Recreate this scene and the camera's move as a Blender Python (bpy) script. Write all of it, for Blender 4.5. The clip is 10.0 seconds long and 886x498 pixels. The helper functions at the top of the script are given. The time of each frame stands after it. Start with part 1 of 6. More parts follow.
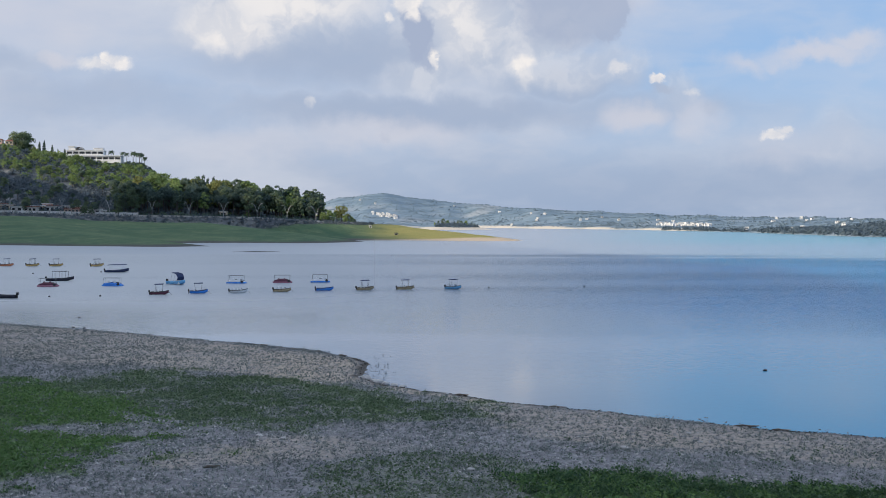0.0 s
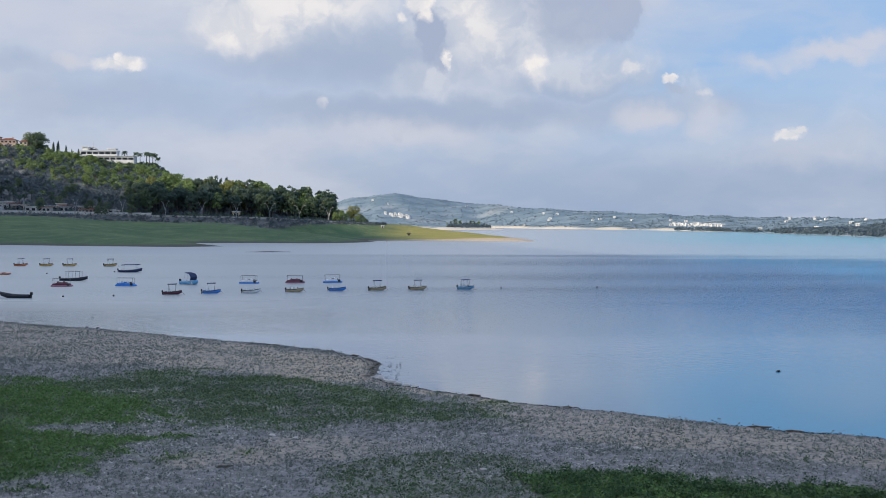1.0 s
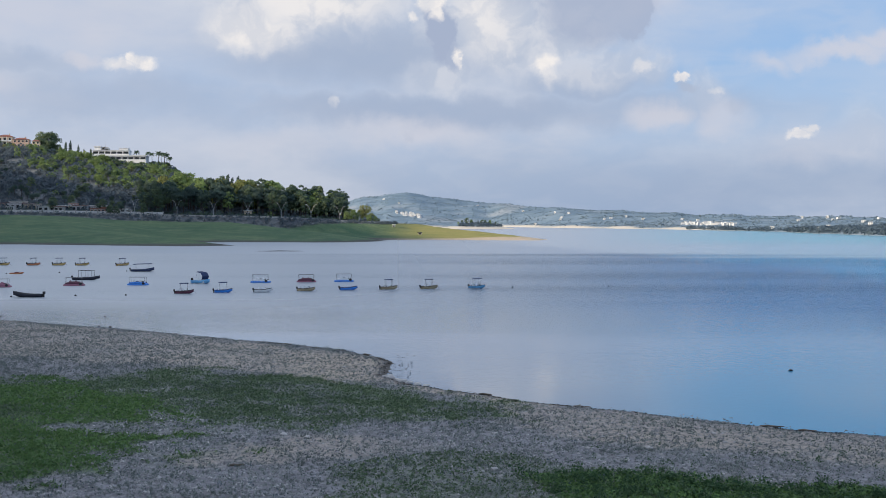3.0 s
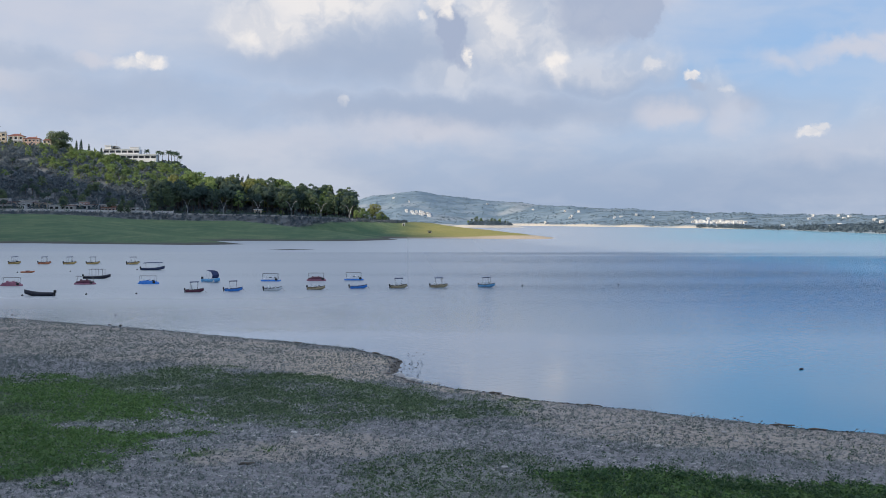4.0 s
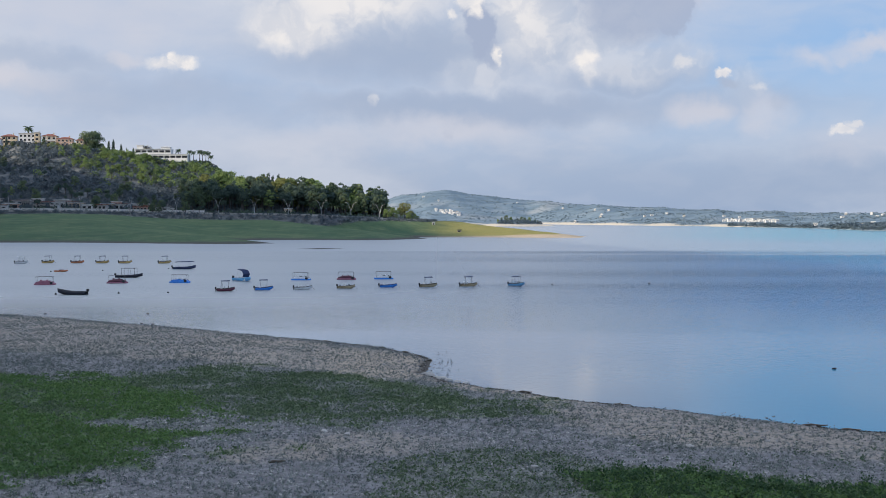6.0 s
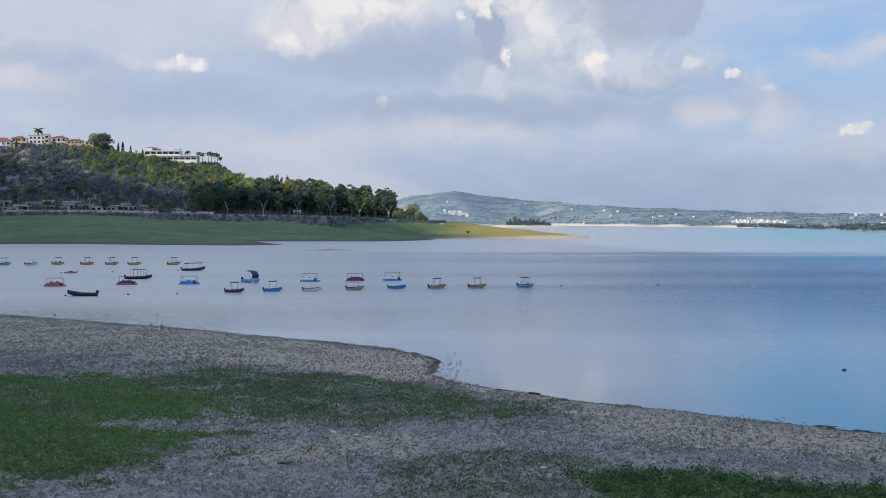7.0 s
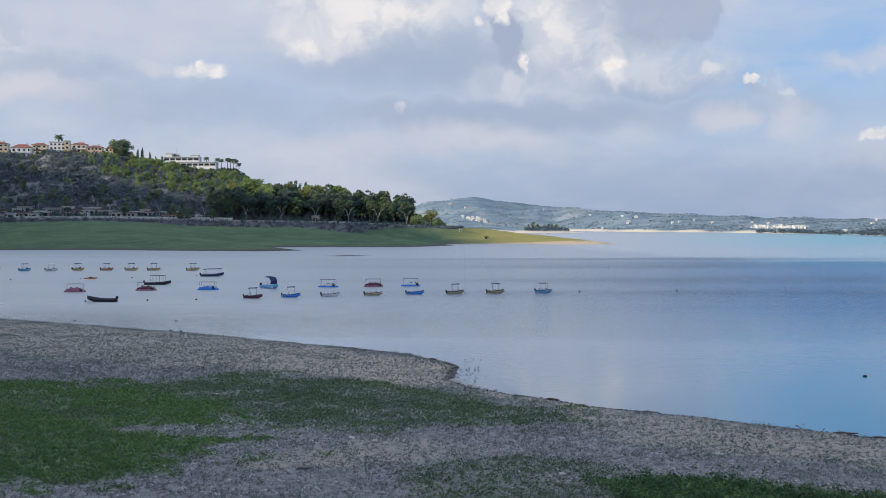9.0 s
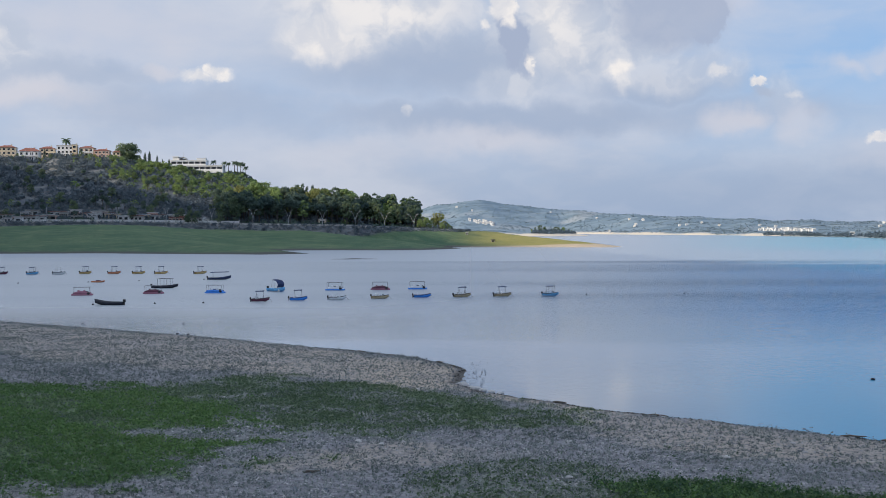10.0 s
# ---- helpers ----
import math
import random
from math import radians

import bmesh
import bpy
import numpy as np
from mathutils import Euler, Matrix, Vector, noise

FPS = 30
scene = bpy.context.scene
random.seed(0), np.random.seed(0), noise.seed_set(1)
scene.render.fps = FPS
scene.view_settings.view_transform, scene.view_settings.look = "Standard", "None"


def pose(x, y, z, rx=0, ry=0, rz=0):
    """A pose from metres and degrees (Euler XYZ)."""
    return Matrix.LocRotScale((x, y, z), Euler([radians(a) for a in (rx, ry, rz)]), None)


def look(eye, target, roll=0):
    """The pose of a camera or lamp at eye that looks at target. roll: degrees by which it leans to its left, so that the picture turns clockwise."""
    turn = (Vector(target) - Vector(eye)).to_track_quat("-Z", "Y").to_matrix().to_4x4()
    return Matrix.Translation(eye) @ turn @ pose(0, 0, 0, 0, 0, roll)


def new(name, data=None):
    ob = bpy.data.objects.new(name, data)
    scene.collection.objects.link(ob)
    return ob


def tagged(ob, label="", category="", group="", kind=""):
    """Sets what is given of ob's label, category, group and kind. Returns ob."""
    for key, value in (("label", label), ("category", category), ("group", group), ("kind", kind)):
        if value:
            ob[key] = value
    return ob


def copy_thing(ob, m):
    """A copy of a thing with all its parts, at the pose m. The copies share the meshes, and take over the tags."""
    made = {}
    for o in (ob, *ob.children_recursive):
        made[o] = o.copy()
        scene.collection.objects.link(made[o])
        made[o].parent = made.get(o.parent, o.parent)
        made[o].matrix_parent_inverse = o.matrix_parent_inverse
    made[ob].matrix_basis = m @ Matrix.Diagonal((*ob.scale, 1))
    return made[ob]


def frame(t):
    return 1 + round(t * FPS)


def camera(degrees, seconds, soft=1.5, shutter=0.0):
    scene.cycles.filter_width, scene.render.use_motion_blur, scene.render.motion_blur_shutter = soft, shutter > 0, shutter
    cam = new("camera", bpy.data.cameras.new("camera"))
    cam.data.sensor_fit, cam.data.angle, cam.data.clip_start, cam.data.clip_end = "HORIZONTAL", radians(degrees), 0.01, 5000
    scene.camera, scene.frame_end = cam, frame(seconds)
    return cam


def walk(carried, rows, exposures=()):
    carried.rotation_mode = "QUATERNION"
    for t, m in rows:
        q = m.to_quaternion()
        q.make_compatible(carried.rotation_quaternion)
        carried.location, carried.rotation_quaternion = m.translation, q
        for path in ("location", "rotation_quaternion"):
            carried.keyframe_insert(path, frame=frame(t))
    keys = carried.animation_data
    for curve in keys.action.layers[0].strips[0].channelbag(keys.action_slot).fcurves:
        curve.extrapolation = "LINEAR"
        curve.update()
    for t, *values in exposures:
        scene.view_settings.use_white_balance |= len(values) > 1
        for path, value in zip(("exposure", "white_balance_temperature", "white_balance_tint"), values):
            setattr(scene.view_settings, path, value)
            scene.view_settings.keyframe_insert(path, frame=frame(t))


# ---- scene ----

# ---- camera: it stands on a bank over the lake and turns slowly to its left ----
EYE = 14.0
ROWS = [
    (0.0, 0.000, -1.346, 0.000),
    (0.5, 0.363, -1.323, 0.040),
    (1.0, 0.615, -1.332, 0.027),
    (1.5, 0.795, -1.340, 0.013),
    (2.0, 0.884, -1.335, -0.015),
    (2.5, 1.014, -1.350, -0.015),
    (4.0, 1.658, -1.447, -0.068),
    (4.5, 2.038, -1.486, -0.084),
    (5.0, 2.445, -1.515, -0.111),
    (5.5, 2.836, -1.512, -0.134),
    (7.0, 3.570, -1.436, -0.204),
    (7.5, 3.798, -1.375, -0.255),
    (8.0, 4.023, -1.285, -0.255),
    (8.5, 4.272, -1.232, -0.265),
    (9.0, 4.468, -1.150, -0.262),
    (9.5, 4.642, -1.063, -0.324),
    (10.0, 4.803, -0.996, -0.319)
]
cam = camera(42.0, 10.0, soft=0.5)
walk(cam, [(t, pose(0, 0, EYE, 0, 0, yaw) @ pose(0, 0, 0, 90 + tilt, 0, 0) @ pose(0, 0, 0, 0, 0, lean)) for t, yaw, tilt, lean in ROWS])

# ---- world: blue sky with broken cloud ----
SUN_AZ, SUN_EL = -118.0, 17.0      # degrees clockwise from the way ahead; height


def sky_nodes():
    world = bpy.data.worlds.new("sky")
    scene.world = world
    world.use_nodes = True
    nt = world.node_tree
    nt.nodes.clear()
    N = nt.nodes.new

    def link(a, b):
        if isinstance(a, (int, float)):
            b.default_value = a
        elif isinstance(a, tuple):
            b.default_value = a
        else:
            nt.links.new(a, b)

    def m(op, a, b=0.0, c=0.0, clamp=False):
        n = N("ShaderNodeMath")
        n.operation, n.use_clamp = op, clamp
        for k, v in enumerate((a, b, c)):
            link(v, n.inputs[k])
        return n.outputs[0]

    def ramp(x, lo, hi, a=0.0, b=1.0):
        n = N("ShaderNodeMapRange")
        n.interpolation_type = "SMOOTHSTEP"
        for k, v in enumerate((x, lo, hi, a, b)):
            link(v, n.inputs[k])
        return n.outputs[0]

    def mix(f, a, b):
        n = N("ShaderNodeMix")
        n.data_type = "RGBA"
        link(f, n.inputs[0])
        link(a, n.inputs[6])
        link(b, n.inputs[7])
        return n.outputs[2]

    def fbm(vec, scale, detail, rough, distort=0.0):
        n = N("ShaderNodeTexNoise")
        nt.links.new(vec, n.inputs["Vector"])
        n.inputs["Scale"].default_value = scale
        n.inputs["Detail"].default_value = detail
        n.inputs["Roughness"].default_value = rough
        n.inputs["Distortion"].default_value = distort
        return n.outputs["Fac"]

    co = N("ShaderNodeTexCoord").outputs["Generated"]
    sep = N("ShaderNodeSeparateXYZ")
    nt.links.new(co, sep.inputs[0])
    X, Y, Z = sep.outputs
    flat = m("SQRT", m("ADD", m("MULTIPLY", X, X), m("MULTIPLY", Y, Y)))
    u = m("ARCTAN2", X, Y)                   # radians to the right of the way ahead
    v = m("ARCTAN2", m("ABSOLUTE", Z), flat)  # radians above the horizon
    comb = N("ShaderNodeCombineXYZ")
    nt.links.new(u, comb.inputs[0])
    nt.links.new(v, comb.inputs[1])
    uv = comb.outputs[0]
    def bent(scale, detail, amount, vec):
        """The bearing and height, pushed about by noise, so that cloud edges billow."""
        n = N("ShaderNodeTexNoise")
        nt.links.new(vec, n.inputs["Vector"])
        n.inputs["Scale"].default_value, n.inputs["Detail"].default_value, n.inputs["Roughness"].default_value = scale, detail, 0.58
        k = N("ShaderNodeVectorMath")
        k.operation = "MULTIPLY_ADD"
        nt.links.new(n.outputs["Color"], k.inputs[0])
        k.inputs[1].default_value = (amount, amount, 0)
        half = N("ShaderNodeVectorMath")
        half.operation = "ADD"
        nt.links.new(vec, half.inputs[0])
        half.inputs[1].default_value = (-amount / 2, -amount / 2, 0)
        nt.links.new(half.outputs[0], k.inputs[2])
        return k.outputs[0]

    squash = N("ShaderNodeMapping")
    squash.inputs["Scale"].default_value = (1.0, 2.6, 1.0)
    nt.links.new(uv, squash.inputs["Vector"])
    banks = fbm(squash.outputs[0], 5.0, 6.0, 0.55)
    streaks = fbm(squash.outputs[0], 17.0, 5.0, 0.5, 0.4)
    wide = bent(16.0, 6.0, 0.055, uv)
    tight = bent(150.0, 4.0, 0.007, bent(48.0, 6.0, 0.020, uv))
    mottle = fbm(wide, 34.0, 5.0, 0.55, 0.3)

    def blobs(rows, vec):
        sp = N("ShaderNodeSeparateXYZ")
        nt.links.new(vec, sp.inputs[0])
        total = None
        for cx, cy, rx, ry, w, hard in rows:
            a = m("MULTIPLY", m("SUBTRACT", sp.outputs[0], cx), 1 / rx)
            b = m("MULTIPLY", m("SUBTRACT", sp.outputs[1], cy), 1 / ry)
            d = m("SQRT", m("ADD", m("MULTIPLY", a, a), m("MULTIPLY", b, b)))
            one = ramp(d, 1.0 - hard, 1.0 + hard, w, 0.0)
            total = one if total is None else m("MAXIMUM", total, one)
        return total

    blue = N("ShaderNodeTexSky")
    blue.sky_type = "NISHITA"
    blue.sun_disc = False
    blue.sun_elevation, blue.sun_rotation = radians(SUN_EL), radians(SUN_AZ)
    blue.altitude, blue.air_density, blue.dust_density, blue.ozone_density = 100, 1.0, 1.2, 2.0
    scaled = N("ShaderNodeVectorMath")
    scaled.operation = "SCALE"
    nt.links.new(blue.outputs[0], scaled.inputs[0])
    scaled.inputs[3].default_value = SKY
    clear = mix(0.65, scaled.outputs[0], (0.34, 0.55, 0.93, 1))

    # thin high veil, thick to the left of the view, open to the right
    veil = m("ADD", ramp(u, 0.02, 0.30, 0.95, 0.12), m("MULTIPLY", m("SUBTRACT", banks, 0.5), 1.8), clamp=True)
    low = ramp(v, 0.03, 0.16, 0.85, 0.0)
    veil = m("MAXIMUM", veil, low)
    low_haze = mix(ramp(u, -0.35, 0.2), (0.44, 0.50, 0.62, 1), (0.32, 0.41, 0.57, 1))
    hazy = mix(ramp(v, 0.0, 0.11), low_haze, (0.50, 0.575, 0.72, 1))
    hazy = mix(ramp(banks, 0.46, 0.70, 0.0, 0.5), hazy, (0.66, 0.69, 0.77, 1))
    sky = mix(veil, clear, hazy)
    # soft grey undersides, pale heaped cloud, its shaded flanks, then the small lit heads
    pale = mix(ramp(mottle, 0.38, 0.62), (0.50, 0.56, 0.68, 1), (0.66, 0.685, 0.755, 1))
    white = mix(ramp(mottle, 0.36, 0.60), (0.70, 0.71, 0.76, 1), (0.93, 0.885, 0.855, 1))
    sky = mix(m("MULTIPLY", ramp(streaks, 0.42, 0.62), 0.16), sky, (0.62, 0.65, 0.74, 1))
    sky = mix(blobs(CLOUD_GREY, wide), sky, (0.355, 0.435, 0.59, 1))
    sky = mix(blobs(CLOUD_SOFT, wide), sky, (0.66, 0.655, 0.72, 1))
    sky = mix(blobs(CLOUD_PALE, wide), sky, pale)
    sky = mix(blobs(CLOUD_LIT, wide), sky, white)
    sky = mix(blobs(CLOUD_SHADE, tight), sky, (0.385, 0.45, 0.60, 1))
    sky = mix(blobs(CLOUD_HEADS, tight), sky, white)
    sky = mix(blobs(CLOUD_UNDER, tight), sky, (0.42, 0.48, 0.61, 1))
    # overhead and behind, unseen broken cloud goes on, brightened to lift the shade
    over = m("MULTIPLY", m("MULTIPLY", ramp(v, 0.22, 0.4), ramp(u, 0.08, 0.40, 1.0, 0.25)), ramp(banks, 0.30, 0.52))
    sky = mix(over, sky, (0.87, 0.97, 1.13, 1))
    bg = N("ShaderNodeBackground")
    nt.links.new(sky, bg.inputs["Color"])
    bg.inputs["Strength"].default_value = 1.0
    out = N("ShaderNodeOutputWorld")
    nt.links.new(bg.outputs[0], out.inputs[0])


SKY = 0.10
# clouds: bearing and height of the middle, half width, half height (radians), strength, softness of the edge
CLOUD_GREY = [(-0.08, 0.148, 0.12, 0.030, 0.75, 0.7), (-0.02, 0.094, 0.16, 0.016, 0.75, 0.6), (-0.30, 0.105, 0.12, 0.018, 0.5, 0.8),
              (0.12, 0.096, 0.13, 0.014, 0.55, 0.8), (0.24, 0.03, 0.2, 0.02, 0.5, 0.9), (-0.40, 0.128, 0.08, 0.012, 0.5, 0.7), (0.10, 0.118, 0.06, 0.014, 0.7, 0.6)]
CLOUD_SOFT = [(-0.045, 0.074, 0.055, 0.012, 0.6, 0.8), (0.168, 0.087, 0.022, 0.012, 0.7, 0.7), (0.30, 0.062, 0.06, 0.014, 0.35, 0.9), (-0.16, 0.066, 0.06, 0.010, 0.3, 0.9),
              (-0.43, 0.108, 0.045, 0.011, 0.75, 0.8), (0.215, 0.082, 0.020, 0.016, 0.5, 0.7), (0.315, 0.143, 0.045, 0.007, 0.75, 0.8), (0.345, 0.149, 0.025, 0.007, 0.7, 0.8), (0.253, 0.135, 0.018, 0.007, 0.55, 0.9),
              (-0.36, 0.170, 0.09, 0.022, 0.5, 0.9), (0.28, 0.052, 0.03, 0.010, 0.35, 0.9), (-0.325, 0.138, 0.012, 0.006, 0.6, 0.8), (0.15, 0.190, 0.03, 0.02, 0.6, 0.7)]
CLOUD_PALE = [(0.045, 0.180, 0.085, 0.052, 0.95, 0.35), (-0.135, 0.186, 0.085, 0.030, 0.8, 0.5), (0.10, 0.135, 0.055, 0.018, 0.7, 0.5), (-0.02, 0.122, 0.030, 0.012, 0.7, 0.7), (0.155, 0.128, 0.018, 0.010, 0.6, 0.6), (0.20, 0.110, 0.015, 0.014, 0.5, 0.7), (-0.455, 0.150, 0.030, 0.022, 0.8, 0.4), (0.33, 0.075, 0.02, 0.02, 0.4, 0.8)]
CLOUD_LIT = [(-0.185, 0.163, 0.034, 0.013, 0.92, 0.75), (-0.140, 0.190, 0.070, 0.018, 0.7, 0.8), (0.015, 0.180, 0.024, 0.030, 0.55, 0.7), (-0.465, 0.155, 0.014, 0.010, 0.7, 0.6)]
CLOUD_SHADE = [(0.110, 0.184, 0.046, 0.036, 0.8, 0.3), (0.139, 0.177, 0.019, 0.024, 0.8, 0.14), (0.06, 0.196, 0.04, 0.012, 0.4, 0.6), (-0.0215, 0.158, 0.012, 0.024, 1.0, 0.22), (-0.012, 0.142, 0.008, 0.012, 0.8, 0.3), (-0.028, 0.174, 0.010, 0.009, 0.85, 0.3)]
CLOUD_HEADS = [(-0.290, 0.1285, 0.014, 0.0048, 0.9, 0.75), (-0.273, 0.1315, 0.010, 0.0058, 0.95, 0.55), (-0.281, 0.1335, 0.006, 0.0045, 0.95, 0.5), (-0.031, 0.189, 0.012, 0.013, 1.0, 0.25), (-0.026, 0.177, 0.006, 0.006, 0.9, 0.4), (-0.0485, 0.173, 0.004, 0.004, 0.8, 0.6), (-0.006, 0.1405, 0.0035, 0.007, 0.9, 0.5),
               (0.068, 0.134, 0.0085, 0.0075, 0.9, 0.55), (0.070, 0.124, 0.006, 0.010, 0.55, 0.8), (0.151, 0.130, 0.0075, 0.0055, 0.75, 0.6), (0.183, 0.1205, 0.0075, 0.0045, 1.0, 0.35), (0.187, 0.1235, 0.0045, 0.0025, 0.95, 0.4),
               (0.212, 0.107, 0.004, 0.004, 0.5, 0.8), (0.278, 0.0715, 0.0095, 0.004, 0.95, 0.5), (0.287, 0.0755, 0.006, 0.003, 0.95, 0.5), (-0.115, 0.102, 0.003, 0.003, 0.35, 0.8)]
CLOUD_UNDER = [(0.188, 0.113, 0.009, 0.0035, 0.65, 0.6), (0.228, 0.094, 0.008, 0.004, 0.3, 0.8), (-0.05, 0.0725, 0.004, 0.003, 0.3, 0.8)]
sky_nodes()

sun_data = bpy.data.lights.new("sun", "SUN")
sun_data.energy, sun_data.angle, sun_data.color = 5.0, radians(1.0), (1.0, 0.84, 0.62)
sun = new("sun", sun_data)
_a, _e = radians(SUN_AZ), radians(SUN_EL)
SUN_WAY = Vector((math.sin(_a) * math.cos(_e), math.cos(_a) * math.cos(_e), math.sin(_e)))
sun.matrix_world = look(SUN_WAY * 900, (0, 0, 0))
scene.view_settings.exposure = 0.0


# ---- materials ----
def material(name, build):
    mt = bpy.data.materials.new(name)
    mt.use_nodes = True
    nt = mt.node_tree
    bsdf = nt.nodes["Principled BSDF"]
    build(nt, bsdf)
    return mt


def node(nt, kind, **sets):
    n = nt.nodes.new(kind)
    for k, v in sets.items():
        n.inputs[k.replace("_", " ")].default_value = v
    return n


def noise_tex(nt, vec, scale, detail=4.0, rough=0.55):
    n = node(nt, "ShaderNodeTexNoise", Scale=scale, Detail=detail, Roughness=rough)
    nt.links.new(vec, n.inputs["Vector"])
    return n.outputs["Fac"]


def place(nt):
    return nt.nodes.new("ShaderNodeNewGeometry").outputs["Position"]


def local(nt):
    return nt.nodes.new("ShaderNodeTexCoord").outputs["Object"]


def blend(nt, f, a, b, how="MIX"):
    n = nt.nodes.new("ShaderNodeMix")
    n.data_type, n.blend_type = "RGBA", how
    for k, x in ((0, f), (6, a), (7, b)):
        if isinstance(x, (int, float, tuple)):
            n.inputs[k].default_value = (*x, 1) if isinstance(x, tuple) else x
        else:
            nt.links.new(x, n.inputs[k])
    return n.outputs[2]


def step(nt, x, lo, hi, a=0.0, b=1.0):
    n = nt.nodes.new("ShaderNodeMapRange")
    n.interpolation_type = "SMOOTHSTEP"
    nt.links.new(x, n.inputs[0])
    for k, v in enumerate((lo, hi, a, b)):
        n.inputs[k + 1].default_value = v
    return n.outputs[0]


def calc(nt, op, a, b=0.0):
    n = nt.nodes.new("ShaderNodeMath")
    n.operation = op
    for k, x in enumerate((a, b)):
        if isinstance(x, (int, float)):
            n.inputs[k].default_value = x
        else:
            nt.links.new(x, n.inputs[k])
    return n.outputs[0]


def bump(nt, bsdf, height, strength, distance):
    b = nt.nodes.new("ShaderNodeBump")
    b.inputs["Strength"].default_value, b.inputs["Distance"].default_value = strength, distance
    nt.links.new(height, b.inputs["Height"])
    nt.links.new(b.outputs[0], bsdf.inputs["Normal"])


def worn(name, a, b, scale=2.0, rough=0.6, metal=0.0, relief=0.003, fine=14.0):
    """Paint, plastic, stone or metal: two tones at two scales, with fine relief."""
    def build(nt, bsdf):
        p = local(nt)
        big, small = noise_tex(nt, p, scale, 5), noise_tex(nt, p, scale * fine, 3)
        c = blend(nt, step(nt, big, 0.3, 0.7), a, b)
        c = blend(nt, step(nt, small, 0.35, 0.75, 0.0, 0.35), c, tuple(x * 0.55 for x in a))
        nt.links.new(c, bsdf.inputs["Base Color"])
        bsdf.inputs["Roughness"].default_value, bsdf.inputs["Metallic"].default_value = rough, metal
        if relief:
            bump(nt, bsdf, small, 0.5, relief)
    return material(name, build)


def leafy(name, dark, mid, light, rough=0.6, thing=0.35, glow_through=0.3):
    """Leaves: each leaf or clump its own tone, each plant a little lighter or darker."""
    def build(nt, bsdf):
        isle = nt.nodes.new("ShaderNodeNewGeometry").outputs["Random Per Island"]
        c = blend(nt, step(nt, isle, 0.0, 0.6), dark, mid)
        c = blend(nt, step(nt, isle, 0.6, 1.0), c, light)
        r = nt.nodes.new("ShaderNodeObjectInfo").outputs["Random"]
        c = blend(nt, calc(nt, "MULTIPLY", r, thing), c, light)
        big = noise_tex(nt, place(nt), 0.06, 3)
        c = blend(nt, step(nt, noise_tex(nt, place(nt), 0.33, 4, 0.6), 0.45, 0.7, 0.0, 0.45), c, light)
        c = blend(nt, step(nt, big, 0.35, 0.7, 0.0, 0.5), c, dark)
        nt.links.new(c, bsdf.inputs["Base Color"])
        bsdf.inputs["Roughness"].default_value = rough
        bsdf.inputs["Specular IOR Level"].default_value = 0.2
        if glow_through:
            thin = nt.nodes.new("ShaderNodeBsdfTranslucent")
            nt.links.new(blend(nt, 0.5, c, light), thin.inputs["Color"])
            both = nt.nodes.new("ShaderNodeMixShader")
            both.inputs[0].default_value = glow_through
            nt.links.new(bsdf.outputs[0], both.inputs[1])
            nt.links.new(thin.outputs[0], both.inputs[2])
            nt.links.new(both.outputs[0], nt.nodes["Material Output"].inputs["Surface"])
    return material(name, build)


